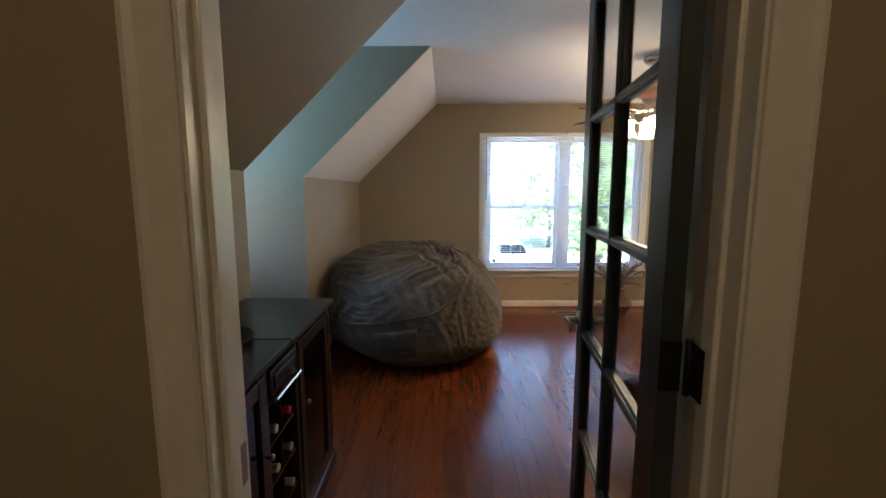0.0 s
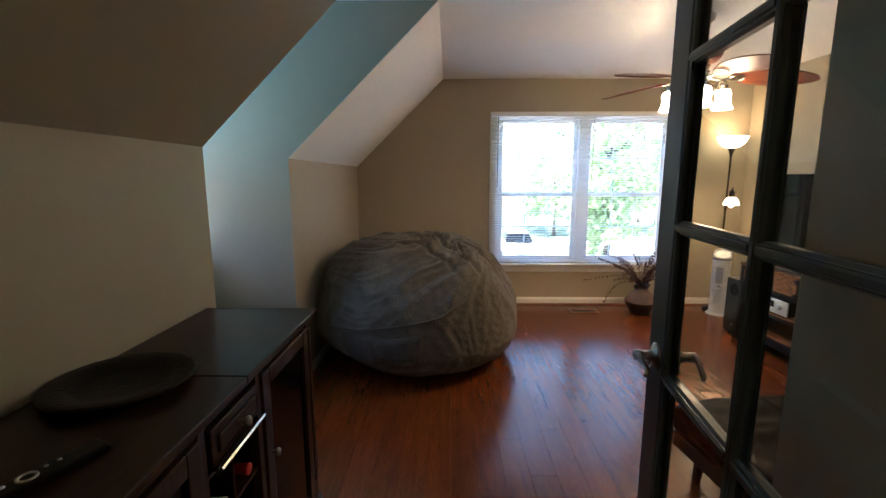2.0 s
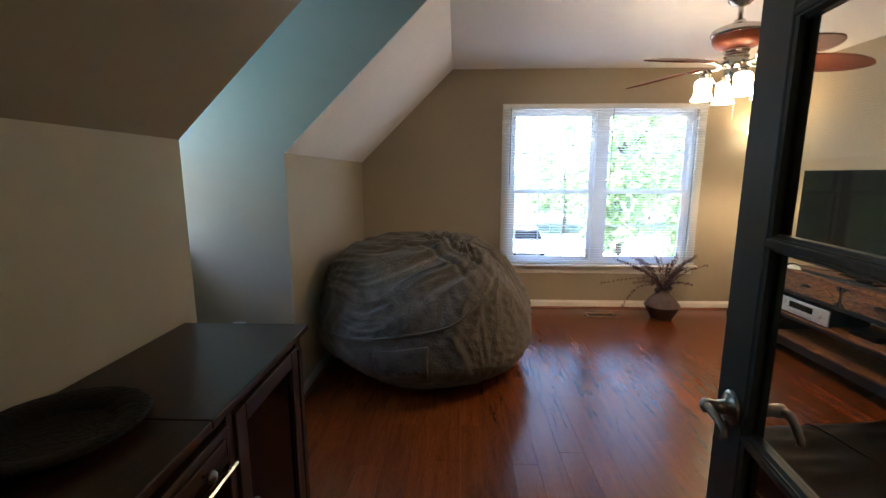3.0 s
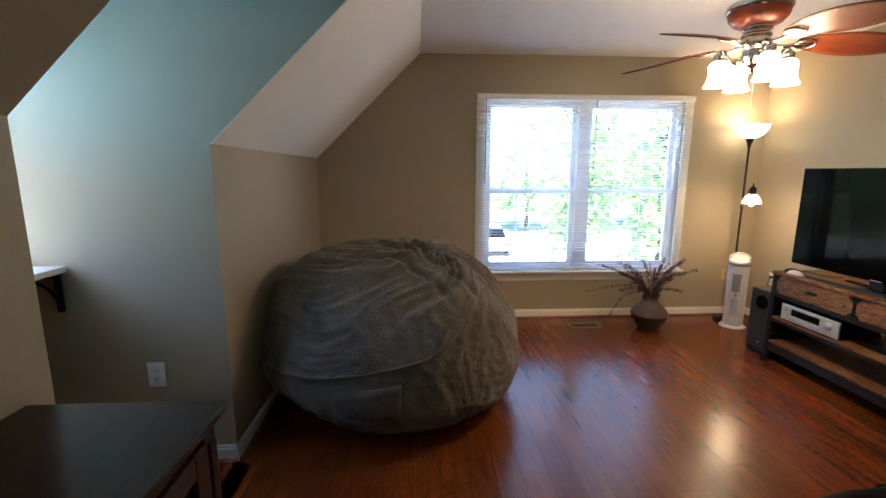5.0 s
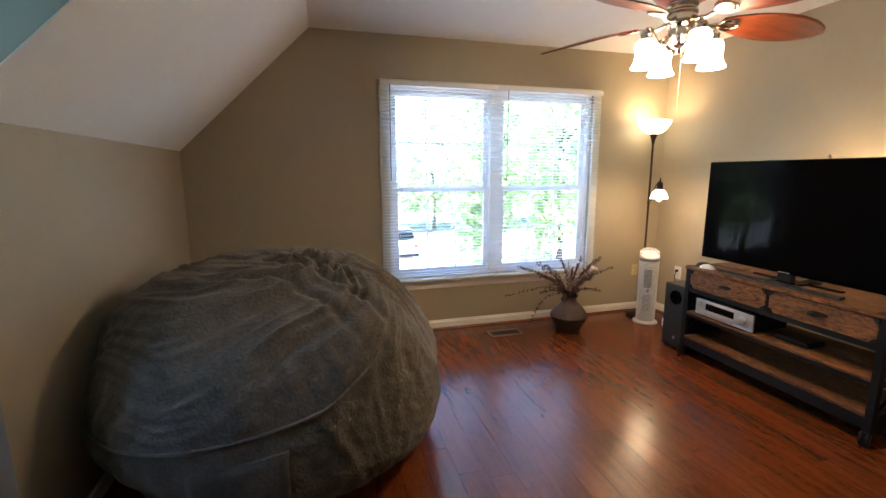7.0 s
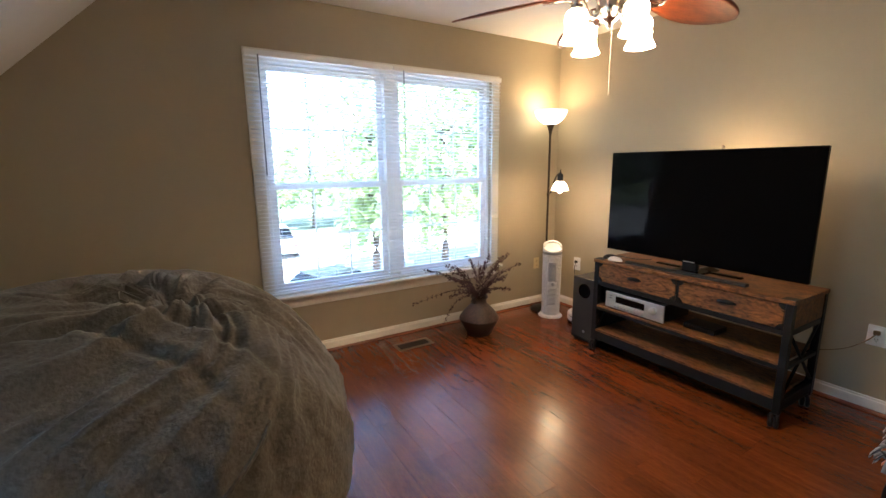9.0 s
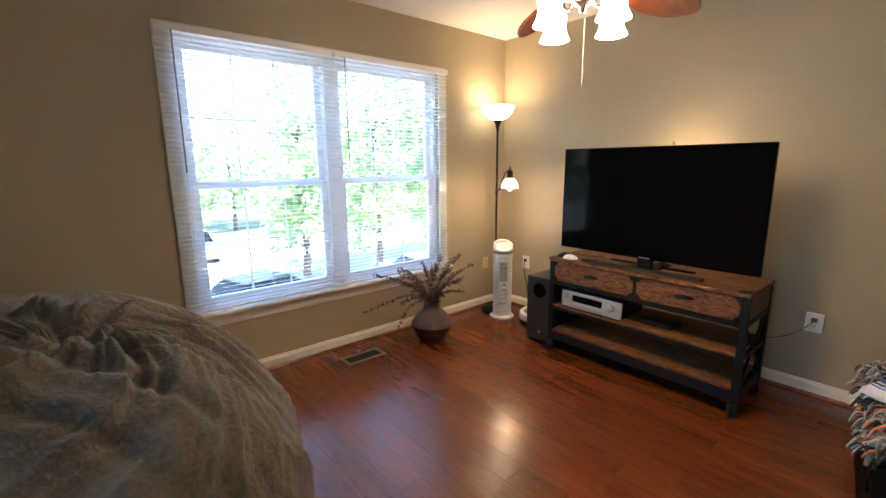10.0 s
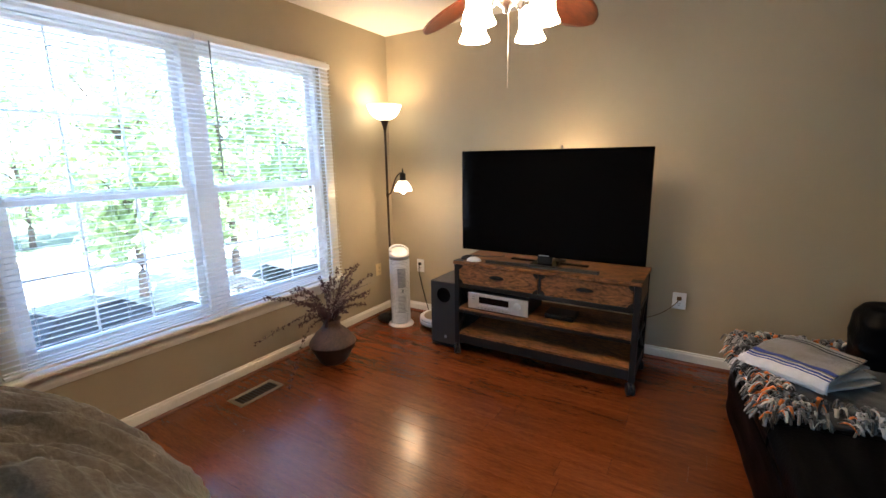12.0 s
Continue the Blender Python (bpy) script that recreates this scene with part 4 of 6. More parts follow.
rbox(bm, -0.0215, -0.018, -0.370, 0.360, 0.003, 0.016, 0.001)
part("grille", bm, SPEAKERBLACK, SB)
def mouse(mat, label, at, turn):
    ob = thing("computer_mouse", label, "mouse", "mice on the stand", at=at, turn=turn)
    bm = B()
    n = 20
    g = []
    for j in range(9):
        t = j / 8 * math.pi / 2
        g.append([bm.verts.new((0.030 * math.cos(t) * math.cos(2 * math.pi * i / n), 0.052 * math.cos(t) * math.sin(2 * math.pi * i / n), 0.001 + 0.030 * math.sin(t))) for i in range(n)])
    for p, q in zip(g, g[1:]):
        for i in range(n):
            bm.faces.new((p[i], p[(i + 1) % n], q[(i + 1) % n], q[i])).smooth = True
    bm.faces.new(g[0][::-1])
    part("shell", bm, mat, ob)
    bm = B()
    tube(bm, [(-0.001, 0.026, 0.0265), (0.001, 0.034, 0.0225)], 0.004, 8)
    part("scroll_wheel", bm, GREYPLASTIC, ob)


mouse(WHITEPLASTIC, "white wireless mouse on the television stand", (3.235, 7.215, SZ), 15)
mouse(BLACKPLASTIC, "black mouse beside the white one on the stand", (3.275, 7.285, SZ), 40)
bm = B()
tube(bm, smooth_path([(3.24, 7.285, SZ + 0.006), (3.30, 7.315, SZ + 0.006), (3.37, 7.27, SZ + 0.006), (3.38, 7.16, SZ + 0.006), (3.46, 7.08, SZ + 0.006)], 8), 0.0035, 6)
tagged(part("black_cable", bm, CORDBLACK), "thin black cable curled on the stand", "cable")

# slender lamp behind the television; only its finial shows above the screen
FL = thing("accent_lamp", "small lit lamp hidden behind the television", "lamp", at=(3.50, 6.708, SZ))
bm = B()
lathe(bm, [(0.0, 0.0005), (0.055, 0.0005), (0.055, 0.010), (0.012, 0.022), (0.007, 0.05), (0.007, 0.50), (0.016, 0.53), (0.016, 0.56), (0.0, 0.565)], 24)
part("stem", bm, BRONZE, FL)
bm = B()
lathe(bm, [(0.0, 0.565), (0.022, 0.57), (0.030, 0.60), (0.024, 0.635), (0.0, 0.65)], 20)
part("glass_globe", bm, OPAL, FL)
bm = B()
lathe(bm, [(0.004, 0.65), (0.004, 0.70), (0.010, 0.712), (0.013, 0.727), (0.014, 0.742), (0.009, 0.755), (0.011, 0.765), (0.006, 0.775), (0.0, 0.778)], 16)
part("finial", bm, PALELEAF, FL, "small pale finial")
bulb("accent_bulb", (3.60, 6.708, 1.36), 0.45, 0.03)

RC = thing("av_receiver", "silver audio receiver with dark display on the shelf", "receiver", at=(3.192, 7.020, 0.3535))
bm = B()
rbox(bm, 0.012, 0.30, -0.212, 0.212, 0.010, 0.118, 0.003)
part("case", bm, BLACKPLASTIC, RC)
bm = B()
rbox(bm, 0.0, 0.014, -0.220, 0.220, 0.008, 0.121, 0.004)
front = part("front_panel", bm, SILVER, RC, "brushed silver front panel")
bm = B()
rbox(bm, -0.002, 0.004, -0.085, 0.135, 0.054, 0.100, 0.001)
part("display", bm, DISPLAY, front)
bm = B()
lathe(bm, [(0.024, 0.0), (0.024, 0.014), (0.020, 0.018), (0.0, 0.018)], 28)
bmesh.ops.transform(bm, matrix=pose(0.0, -0.148, 0.072, 0, -90), verts=bm.verts)
part("volume_knob", bm, SILVER, front)
for k in range(10):
    bm = B()
    rbox(bm, -0.003, 0.002, 0.118 - 0.022 * k, 0.132 - 0.022 * k, 0.040, 0.045, 0.001, 1)
    part("button", bm, WHITEPLASTIC, front)
for k in range(9):
    bm = B()
    rbox(bm, -0.003, 0.002, 0.130 - 0.026 * k, 0.144 - 0.026 * k, 0.018, 0.025, 0.001, 1)
    part("button", bm, GREYPLASTIC, front)
for z in (0.092, 0.075):
    bm = B()
    rbox(bm, -0.003, 0.002, 0.165, 0.190, z, z + 0.006, 0.001, 1)
    part("button", bm, GREYPLASTIC, front)
for x in (0.04, 0.26):
    for y in (-0.18, 0.18):
        bm = B()
        lathe(bm, [(0.014, 0.0), (0.014, 0.010), (0, 0.010)], 12, at=(x, y, 0.0))
        part("foot", bm, BLACKPLASTIC, RC)
ST = thing("media_player", "flat black set-top box on the shelf", "media player", at=(3.27, 6.62, 0.3535))
bm = B()
rbox(bm, 0.0, 0.14, -0.095, 0.095, 0.0, 0.034, 0.004)
part("case", bm, BLACKPLASTIC, ST)
bm = B()
rbox(bm, -0.004, 0.001, -0.090, 0.090, 0.006, 0.026, 0.001)
part("front", bm, BLACKPLASTIC, ST)

SUB = thing("subwoofer", "charcoal subwoofer box with round port beside the stand", "speaker", at=(3.228, 7.462, 0.0))
bm = B()
rbox(bm, 0.012, 0.42, -0.112, 0.112, 0.030, 0.508, 0.004)
part("cabinet", bm, SPEAKERBLACK, SUB)
bm = B()
rbox(bm, 0.0, 0.012, -0.112, 0.112, 0.030, 0.508, 0.003)
part("front_baffle", bm, SPEAKERBLACK, SUB)
# flat port disc in leather's near-black, which paints in the hole's dark depth
bm = B()
lathe(bm, [(0.056, 0.0), (0.056, 0.004), (0.050, 0.005), (0.044, 0.000), (0.040, -0.0), (0.0, -0.0)], 32)
bmesh.ops.transform(bm, matrix=pose(-0.0005, 0.0, 0.408, 0, -90), verts=bm.verts)
part("bass_port", bm, LEATHER, SUB, "round black bass port")
bm = B()
lathe(bm, [(0.0, 0.0), (0.012, 0.0), (0.012, 0.002), (0, 0.002)], 20)
bmesh.ops.transform(bm, matrix=pose(-0.0005, -0.01, 0.085, 0, -90), verts=bm.verts)
part("badge", bm, GREYPLASTIC, SUB)
bm = B()
rbox(bm, -0.01, 0.40, -0.105, 0.105, 0.014, 0.024, 0.003)
part("base_board", bm, BLACKPLASTIC, SUB)
for x in (0.03, 0.37):
    for y in (-0.08, 0.08):
        bm = B()
        lathe(bm, [(0.016, 0.0), (0.018, 0.014), (0.018, 0.030), (0, 0.030)], 14, at=(x, y, 0.0))
        part("foot", bm, BLACKPLASTIC, SUB)


# ---- floor lamp ----
def floor_lamp():
    lx, ly = 3.53, 8.19
    ob = thing("floor_lamp", "lit dark bronze torchiere floor lamp with side reading light", "lamp", at=(lx, ly, 0))
    bm = B()
    lathe(bm, [(0.0, 0.0), (0.125, 0.0), (0.128, 0.008), (0.122, 0.020), (0.06, 0.034), (0.018, 0.045), (0.012, 0.07)], 40)
    part("base", bm, BLACKMETAL, ob)
    bm = B()
    lathe(bm, [(0.0095, 0.06), (0.0095, 0.55), (0.0115, 0.552), (0.0115, 0.57), (0.0095, 0.572), (0.0095, 1.08), (0.013, 1.083), (0.013, 1.11), (0.0095, 1.113), (0.0095, 1.62), (0.013, 1.63), (0.016, 1.65), (0.030, 1.695), (0.038, 1.705), (0.030, 1.712)], 20)
    part("pole", bm, BRONZE, ob)
    bm = B()
    lathe(bm, [(0.030, 1.708), (0.060, 1.716), (0.095, 1.738), (0.122, 1.772), (0.136, 1.806), (0.140, 1.824), (0.136, 1.824), (0.132, 1.806), (0.118, 1.775), (0.092, 1.742), (0.058, 1.721), (0.0, 1.714)], 48)
    part("bowl_shade", bm, OPALBOWL, ob, "glowing frosted glass bowl shade")
    dx, dy = 3.428 - lx, 7.95 - ly
    bm = B()
    tube(bm, smooth_path([(0, 0, 1.10), (dx * 0.25, dy * 0.25, 1.125), (dx * 0.55, dy * 0.55, 1.235), (dx * 0.85, dy * 0.85, 1.285), (dx, dy, 1.275)], 8), 0.006, 10)
    part("side_arm", bm, BRONZE, ob)
    bm = B()
    lathe(bm, [(0.004, 1.335), (0.006, 1.32), (0.006, 1.305), (0.020, 1.298), (0.024, 1.290), (0.024, 1.245), (0.028, 1.238), (0.0, 1.236)][::-1], 20, at=(dx, dy, -0.015))
    part("socket", bm, BLACKMETAL, ob)
    bm = B()
    lathe(bm, [(0.022, 1.240), (0.038, 1.232), (0.058, 1.205), (0.070, 1.170), (0.072, 1.158), (0.068, 1.158), (0.064, 1.172), (0.052, 1.203), (0.034, 1.226), (0.0, 1.232)], 36, at=(dx, dy, -0.015))
    part("bell_shade", bm, OPALBOWL, ob, "glowing frosted glass bell shade")
    bm = B()
    lathe(bm, [(0.0, 1.135), (0.016, 1.142), (0.020, 1.158), (0.014, 1.182), (0.0, 1.19)], 16, at=(dx, dy, -0.015))
    part("bulb", bm, OPAL, ob)
    bulb("torchiere_bulb", (lx, ly, 1.780), 0.75, 0.08)
    bulb("reading_bulb", (lx + dx, ly + dy, 1.115), 0.62, 0.03)


floor_lamp()


# ---- tower air purifier ----
def tower():
    ob = thing("air_purifier", "white tower air purifier with slatted grilles", "air purifier", at=(3.455, 8.035, 0))
    ob.rotation_mode = "XYZ"
    bm = B()
    lathe(bm, [(0.0, 0.0), (0.105, 0.0), (0.108, 0.006), (0.100, 0.016), (0.080, 0.026), (0.0, 0.026)], 40)
    part("base", bm, WHITEPLASTIC, ob)
    bm = B()
    lathe(bm, [(0.072, 0.026), (0.074, 0.05), (0.077, 0.30), (0.079, 0.585), (0.0, 0.585)], 40)
    part("core", bm, GREYPLASTIC, ob, "grey inner core")
    for k in range(46):
        z = 0.032 + 0.0119 * k
        r = 0.0775 + 0.0045 * z / 0.58
        bm = B()
        lathe(bm, [(r - 0.004, z), (r + 0.003, z + 0.001), (r + 0.003, z + 0.0068), (r - 0.004, z + 0.0078)], 40)
        part("louvre", bm, WHITEPLASTIC, ob)
    bm = B()
    lathe(bm, [(0.082, 0.582), (0.0845, 0.592), (0.0845, 0.598), (0.082, 0.603)], 40)
    part("dark_band", bm, GREYPLASTIC, ob)
    # slanted cap with a carrying loop
    bm = B()
    n = 40
    g = []
    for r, z, tilt in ((0.082, 0.602, 0.0), (0.085, 0.612, 0.25), (0.084, 0.632, 0.8), (0.078, 0.640, 0.95), (0.055, 0.630, 0.95), (0.0, 0.625, 0.9)):
        g.append([bm.verts.new((r * math.cos(2 * math.pi * i / n), r * math.sin(2 * math.pi * i / n), z + 0.028 * tilt * math.cos(2 * math.pi * i / n - 0.9))) for i in range(n)])
    for p, q in zip(g, g[1:]):
        for i in range(n):
            bm.faces.new((p[i], p[(i + 1) % n], q[(i + 1) % n], q[i])).smooth = True
    part("cap", bm, WHITEPLASTIC, ob)
    bm = B()
    tube(bm, smooth_path([(0.075 * math.cos(a), 0.075 * math.sin(a), 0.648 + 0.030 * max(0, math.cos(a - 0.9))) for a in [0.9 - 2.0 + 4.0 * k / 12 for k in range(13)]], 4), 0.009, 10)
    part("carry_handle", bm, WHITEPLASTIC, ob)
    # two slotted windows in the front; strips carry the slots' shade as grey colour
    for z0, rows_ in ((0.125, 13), (0.345, 14)):
        for k in range(rows_):
            z = z0 + 0.0119 * k
            r = 0.0775 + 0.0045 * z / 0.58 + 0.0036
            bm = B()
            arc = [radians(205 + 46 * i / 8) for i in range(9)]
            lo = [bm.verts.new((r * math.cos(a), r * math.sin(a), z)) for a in arc]
            hi = [bm.verts.new((r * math.cos(a), r * math.sin(a), z + 0.0062)) for a in arc]
            inner = [bm.verts.new(((r - 0.006) * math.cos(a), (r - 0.006) * math.sin(a), z + 0.003)) for a in arc]
            for i in range(8):
                bm.faces.new((lo[i], lo[i + 1], hi[i + 1], hi[i])).smooth = True
                bm.faces.new((lo[i], inner[i], inner[i + 1], lo[i + 1]))
                bm.faces.new((hi[i], hi[i + 1], inner[i + 1], inner[i]))
            part("slot", bm, SLOTGREY, ob)
    bm = B()
    rbox(bm, -0.010, 0.010, -0.0855, -0.079, 0.300, 0.326, 0.003)
    bmesh.ops.rotate(bm, verts=bm.verts, cent=(0, 0, 0), matrix=Matrix.Rotation(radians(-38), 3, "Z"))
    part("badge", bm, GREYPLASTIC, ob)


tower()

RV = thing("robot_vacuum", "white robot vacuum with champagne lid on the floor", "vacuum", at=(3.60, 7.735, 0))
bm = B()
lathe(bm, [(0.0, 0.008), (0.150, 0.008), (0.164, 0.016), (0.166, 0.030)], 48)
part("bumper_base", bm, BLACKPLASTIC, RV)
bm = B()
lathe(bm, [(0.160, 0.028), (0.168, 0.032), (0.168, 0.062), (0.166, 0.066)], 48)
part("bumper", bm, WHITEPLASTIC, RV)
bm = B()
lathe(bm, [(0.164, 0.062), (0.164, 0.072)], 48)
part("gap_band", bm, BLACKPLASTIC, RV)
bm = B()
lathe(bm, [(0.167, 0.070), (0.167, 0.080), (0.160, 0.086), (0.135, 0.087), (0.133, 0.085)], 48)
part("rim", bm, WHITEPLASTIC, RV)
bm = B()
lathe(bm, [(0.134, 0.084), (0.130, 0.088), (0.0, 0.090)], 48)
part("lid", bm, GOLDDISC, RV)
for y in (-0.11, 0.11):
    bm = B()
    lathe(bm, [(0.0, -0.008), (0.03, -0.008), (0.03, 0.008), (0, 0.008)], 16)
    bmesh.ops.transform(bm, matrix=pose(0, y, 0.030, 90), verts=bm.verts)
    part("wheel", bm, BLACKPLASTIC, RV)


# ---- clay pot with dried branches ----
def clay_pot():
    ob = thing("clay_pot", "dark burnished clay pot with angular belly on the floor", "vase", at=(2.650, 8.030, 0))
    bm = B()
    wob = lambda a, k: 1 + 0.012 * math.sin(2 * a + k * 0.3) + 0.008 * math.sin(5 * a)
    lathe(bm, [(0.0, 0.0), (0.088, 0.0), (0.096, 0.010), (0.158, 0.128), (0.163, 0.140)], 48, wobble=wob)
    part("lower_bowl", bm, CLAYDARK, ob)
    bm = B()
    lathe(bm, [(0.163, 0.140), (0.162, 0.148), (0.120, 0.205), (0.085, 0.240), (0.062, 0.262), (0.056, 0.285), (0.062, 0.305), (0.070, 0.312), (0.066, 0.314), (0.052, 0.300), (0.045, 0.27), (0.0, 0.20)], 48, wobble=wob)
    part("shoulder", bm, CLAY, ob)
    for a in (radians(20), radians(200)):
        bm = B()
        c, s = math.cos(a), math.sin(a)
        pr = [(0.060, 0.268), (0.085, 0.275), (0.112, 0.302), (0.090, 0.318), (0.066, 0.330)]
        lo = [bm.verts.new((r * c + 0.008 * s, r * s - 0.008 * c, z)) for r, z in pr]
        hi = [bm.verts.new((r * c - 0.008 * s, r * s + 0.008 * c, z)) for r, z in pr]
        bm.faces.new(lo)
        bm.faces.new(hi[::-1])
        for i in range(5):
            bm.faces.new((lo[i], hi[i], hi[(i + 1) % 5], lo[(i + 1) % 5]))
        part("lug", bm, CLAYDARK, ob)


clay_pot()


def dried_branches():
    rnd = random.Random(4)
    ob = thing("dried_branches", "dried purple eucalyptus and bud branches in the clay pot", "dried flowers", at=(2.650, 8.030, 0))
    leaf = []
    for mat_ in (DRYLEAF, PALELEAF):
        bm = B()
        v = [bm.verts.new(p) for p in ((0, 0, 0), (0.006, 0.005, 0.002), (0.013, 0.004, 0.001), (0.017, 0, 0), (0.013, -0.004, 0.001), (0.006, -0.005, 0.002), (0.008, 0, -0.002))]
        for i, j in ((0, 1), (1, 2), (2, 3), (3, 4), (4, 5), (5, 0)):
            bm.faces.new((v[i], v[j], v[6]))
        leaf.append(bm)
    def leaves(bm_to, src, m):
        vm = {w: bm_to.verts.new(m @ w.co) for w in src.verts}
        for f in src.faces:
            bm_to.faces.new([vm[w] for w in f.verts])
    for k in range(38):
        if k < 2:
            ends = [(-0.62, -0.03, 0.36 - 0.03 * k), (-0.50, -0.14, 0.07)][k]
            mid = [(-0.28, -0.04, 0.42), (-0.30, -0.10, 0.34)][k]
            pts = [(0, 0, 0.24), (-0.05, -0.01, 0.34), mid, ends]
        else:
            a = rnd.uniform(math.pi * 0.55, math.pi * 2.45)
            ln = rnd.uniform(0.02, 0.32)
            sp = rnd.uniform(0.12, 0.50) * (1.35 if math.cos(a) < 0 else 0.85)
            dy = min(0.18, sp * math.sin(a) * 0.7)
            pts = [(0, 0, 0.24), (0.03 * math.cos(a), 0.03 * math.sin(a), 0.33), (sp * 0.5 * math.cos(a), dy * 0.5, 0.36 + ln * 0.55), (sp * math.cos(a), dy, 0.34 + ln)]
        path = smooth_path(pts, 9)
        bm = B()
        tube(bm, path, 0.0020, 5, 0.4)
        stem = part("stem", bm, STEM, ob)
        bm = B()
        pale = k % 4 == 3
        for i, p in enumerate(path):
            if i < 9:
                continue
            for _ in range(5 if not pale else 6):
                m = Matrix.Translation(Vector(p) + Vector([rnd.gauss(0, 0.005) for _ in range(3)])) @ Euler((rnd.uniform(0, 6.3), rnd.uniform(-1.2, 1.2), rnd.uniform(0, 6.3))).to_matrix().to_4x4() @ Matrix.Scale(rnd.uniform(0.6, 1.25) * (0.55 if pale else 1), 4)
                leaves(bm, leaf[1 if pale else 0], m)
        tagged(part("leaf_spray", bm, PALELEAF if pale else DRYLEAF, stem), kind="stuff")
    for bm in leaf:
        bm.free()


dried_branches()


# ---- ceiling fan with light kit ----
def ceiling_fan():
    ob = thing("ceiling_fan", "brushed nickel ceiling fan with leaf-shaped mahogany blades and lit bells", "ceiling fan", at=(2.235, 6.562, -0.012))
    bm = B()
    lathe(bm, [(0.0, 2.43), (0.072, 2.43), (0.074, 2.42), (0.068, 2.395), (0.045, 2.372), (0.022, 2.362), (0.0, 2.36)], 32)
    part("canopy", bm, NICKEL, ob)
    bm = B()
    lathe(bm, [(0.013, 2.365), (0.013, 2.295), (0.028, 2.290), (0.034, 2.275), (0.030, 2.260)], 20)
    part("downrod", bm, NICKEL, ob)
    bm = B()
    lathe(bm, [(0.03, 2.262), (0.09, 2.257), (0.128, 2.242), (0.136, 2.236), (0.136, 2.230), (0.142, 2.224), (0.140, 2.208), (0.132, 2.202)], 40)
    part("motor_cover", bm, NICKEL, ob)
    bm = B()
    lathe(bm, [(0.134, 2.203), (0.128, 2.172), (0.105, 2.146), (0.070, 2.136), (0.058, 2.134)], 40)
    part("motor_bowl", bm, BLADE, ob, "mahogany motor housing")
    bm = B()
    lathe(bm, [(0.062, 2.137), (0.068, 2.128), (0.066, 2.118), (0.058, 2.112), (0.060, 2.100), (0.066, 2.094), (0.066, 2.086), (0.058, 2.080), (0.064, 2.072), (0.065, 2.040), (0.056, 2.030), (0.050, 2.018), (0.054, 2.010), (0.054, 1.986), (0.048, 1.966), (0.030, 1.946), (0.014, 1.938), (0.010, 1.921), (0.0, 1.917)], 36)
    part("switch_housing", bm, NICKEL, ob)
    # one blade with its iron, turned five times
    bm = B()
    rows, cols_ = 26, 8
    L0, L1, W = 0.185, 0.675, 0.104
    def outline(s):
        return W * (math.sin(math.pi * min(1.0, s * 0.93 + 0.07)) ** 0.55) * (0.72 + 0.5 * s - 0.22 * s * s)
    grid = [[], []]
    for side in (0, 1):
        for i in range(rows + 1):
            s = i / rows
            x = L0 + (L1 - L0) * s
            w = max(outline(s), 0.002)
            row = []
            for j in range(cols_ + 1):
                y = (2 * j / cols_ - 1) * w
                z = -0.010 * (y / W) ** 2 + 0.004 * math.sin(s * 3) + (0.003 if side else -0.003)
                row.append(bm.verts.new((x, y, z - 0.02 * s * s)))
            grid[side].append(row)
    for side in (0, 1):
        for i in range(rows):
            for j in range(cols_):
                a, b, c, d = grid[side][i][j], grid[side][i][j + 1], grid[side][i + 1][j + 1], grid[side][i + 1][j]
                bm.faces.new((a, b, c, d)).smooth = True
    for j in range(cols_):
        bm.faces.new((grid[0][0][j], grid[1][0][j], grid[1][0][j + 1], grid[0][0][j + 1]))
        bm.faces.new((grid[0][rows][j], grid[1][rows][j], grid[1][rows][j + 1], grid[0][rows][j + 1]))
    for i in range(rows):
        bm.faces.new((grid[0][i][0], grid[1][i][0], grid[1][i + 1][0], grid[0][i + 1][0]))
        bm.faces.new((grid[0][i][cols_], grid[1][i][cols_], grid[1][i + 1][cols_], grid[0][i + 1][cols_]))
    blade_mesh = mesh_of(bm, "blade", BLADE)
    bm = B()
    tube(bm, smooth_path([(0.055, 0, 0.0), (0.09, 0, -0.016), (0.13, 0, -0.020), (0.17, 0, -0.012), (0.20, 0, -0.008)], 6), 0.010, 10, 0.8)
    for k in range(5):
        yy = (k - 2) * 0.013
        tube(bm, smooth_path([(0.175, yy * 0.4, -0.010), (0.215, yy * 1.3, -0.010), (0.262 - abs(k - 2) * 0.012, yy, -0.009)], 5), 0.0052, 8, 0.7)
    tube(bm, smooth_path([(0.18, -0.020, -0.010), (0.215, -0.036, -0.010), (0.25, -0.028, -0.010), (0.268, 0.0, -0.010), (0.25, 0.028, -0.010), (0.215, 0.036, -0.010), (0.18, 0.020, -0.010)], 5), 0.0048, 8)
    iron_mesh = mesh_of(bm, "blade_iron", NICKEL)
    for k in range(5):
        m = pose(0, 0, 2.062, 0, 0, -13 + 72 * k) @ pose(0, 0, 0, -17, 2.6)
        for nm, me in (("blade", blade_mesh), ("blade_iron", iron_mesh)):
            o = new(nm, me)
            o.parent = ob
            o.matrix_local = m
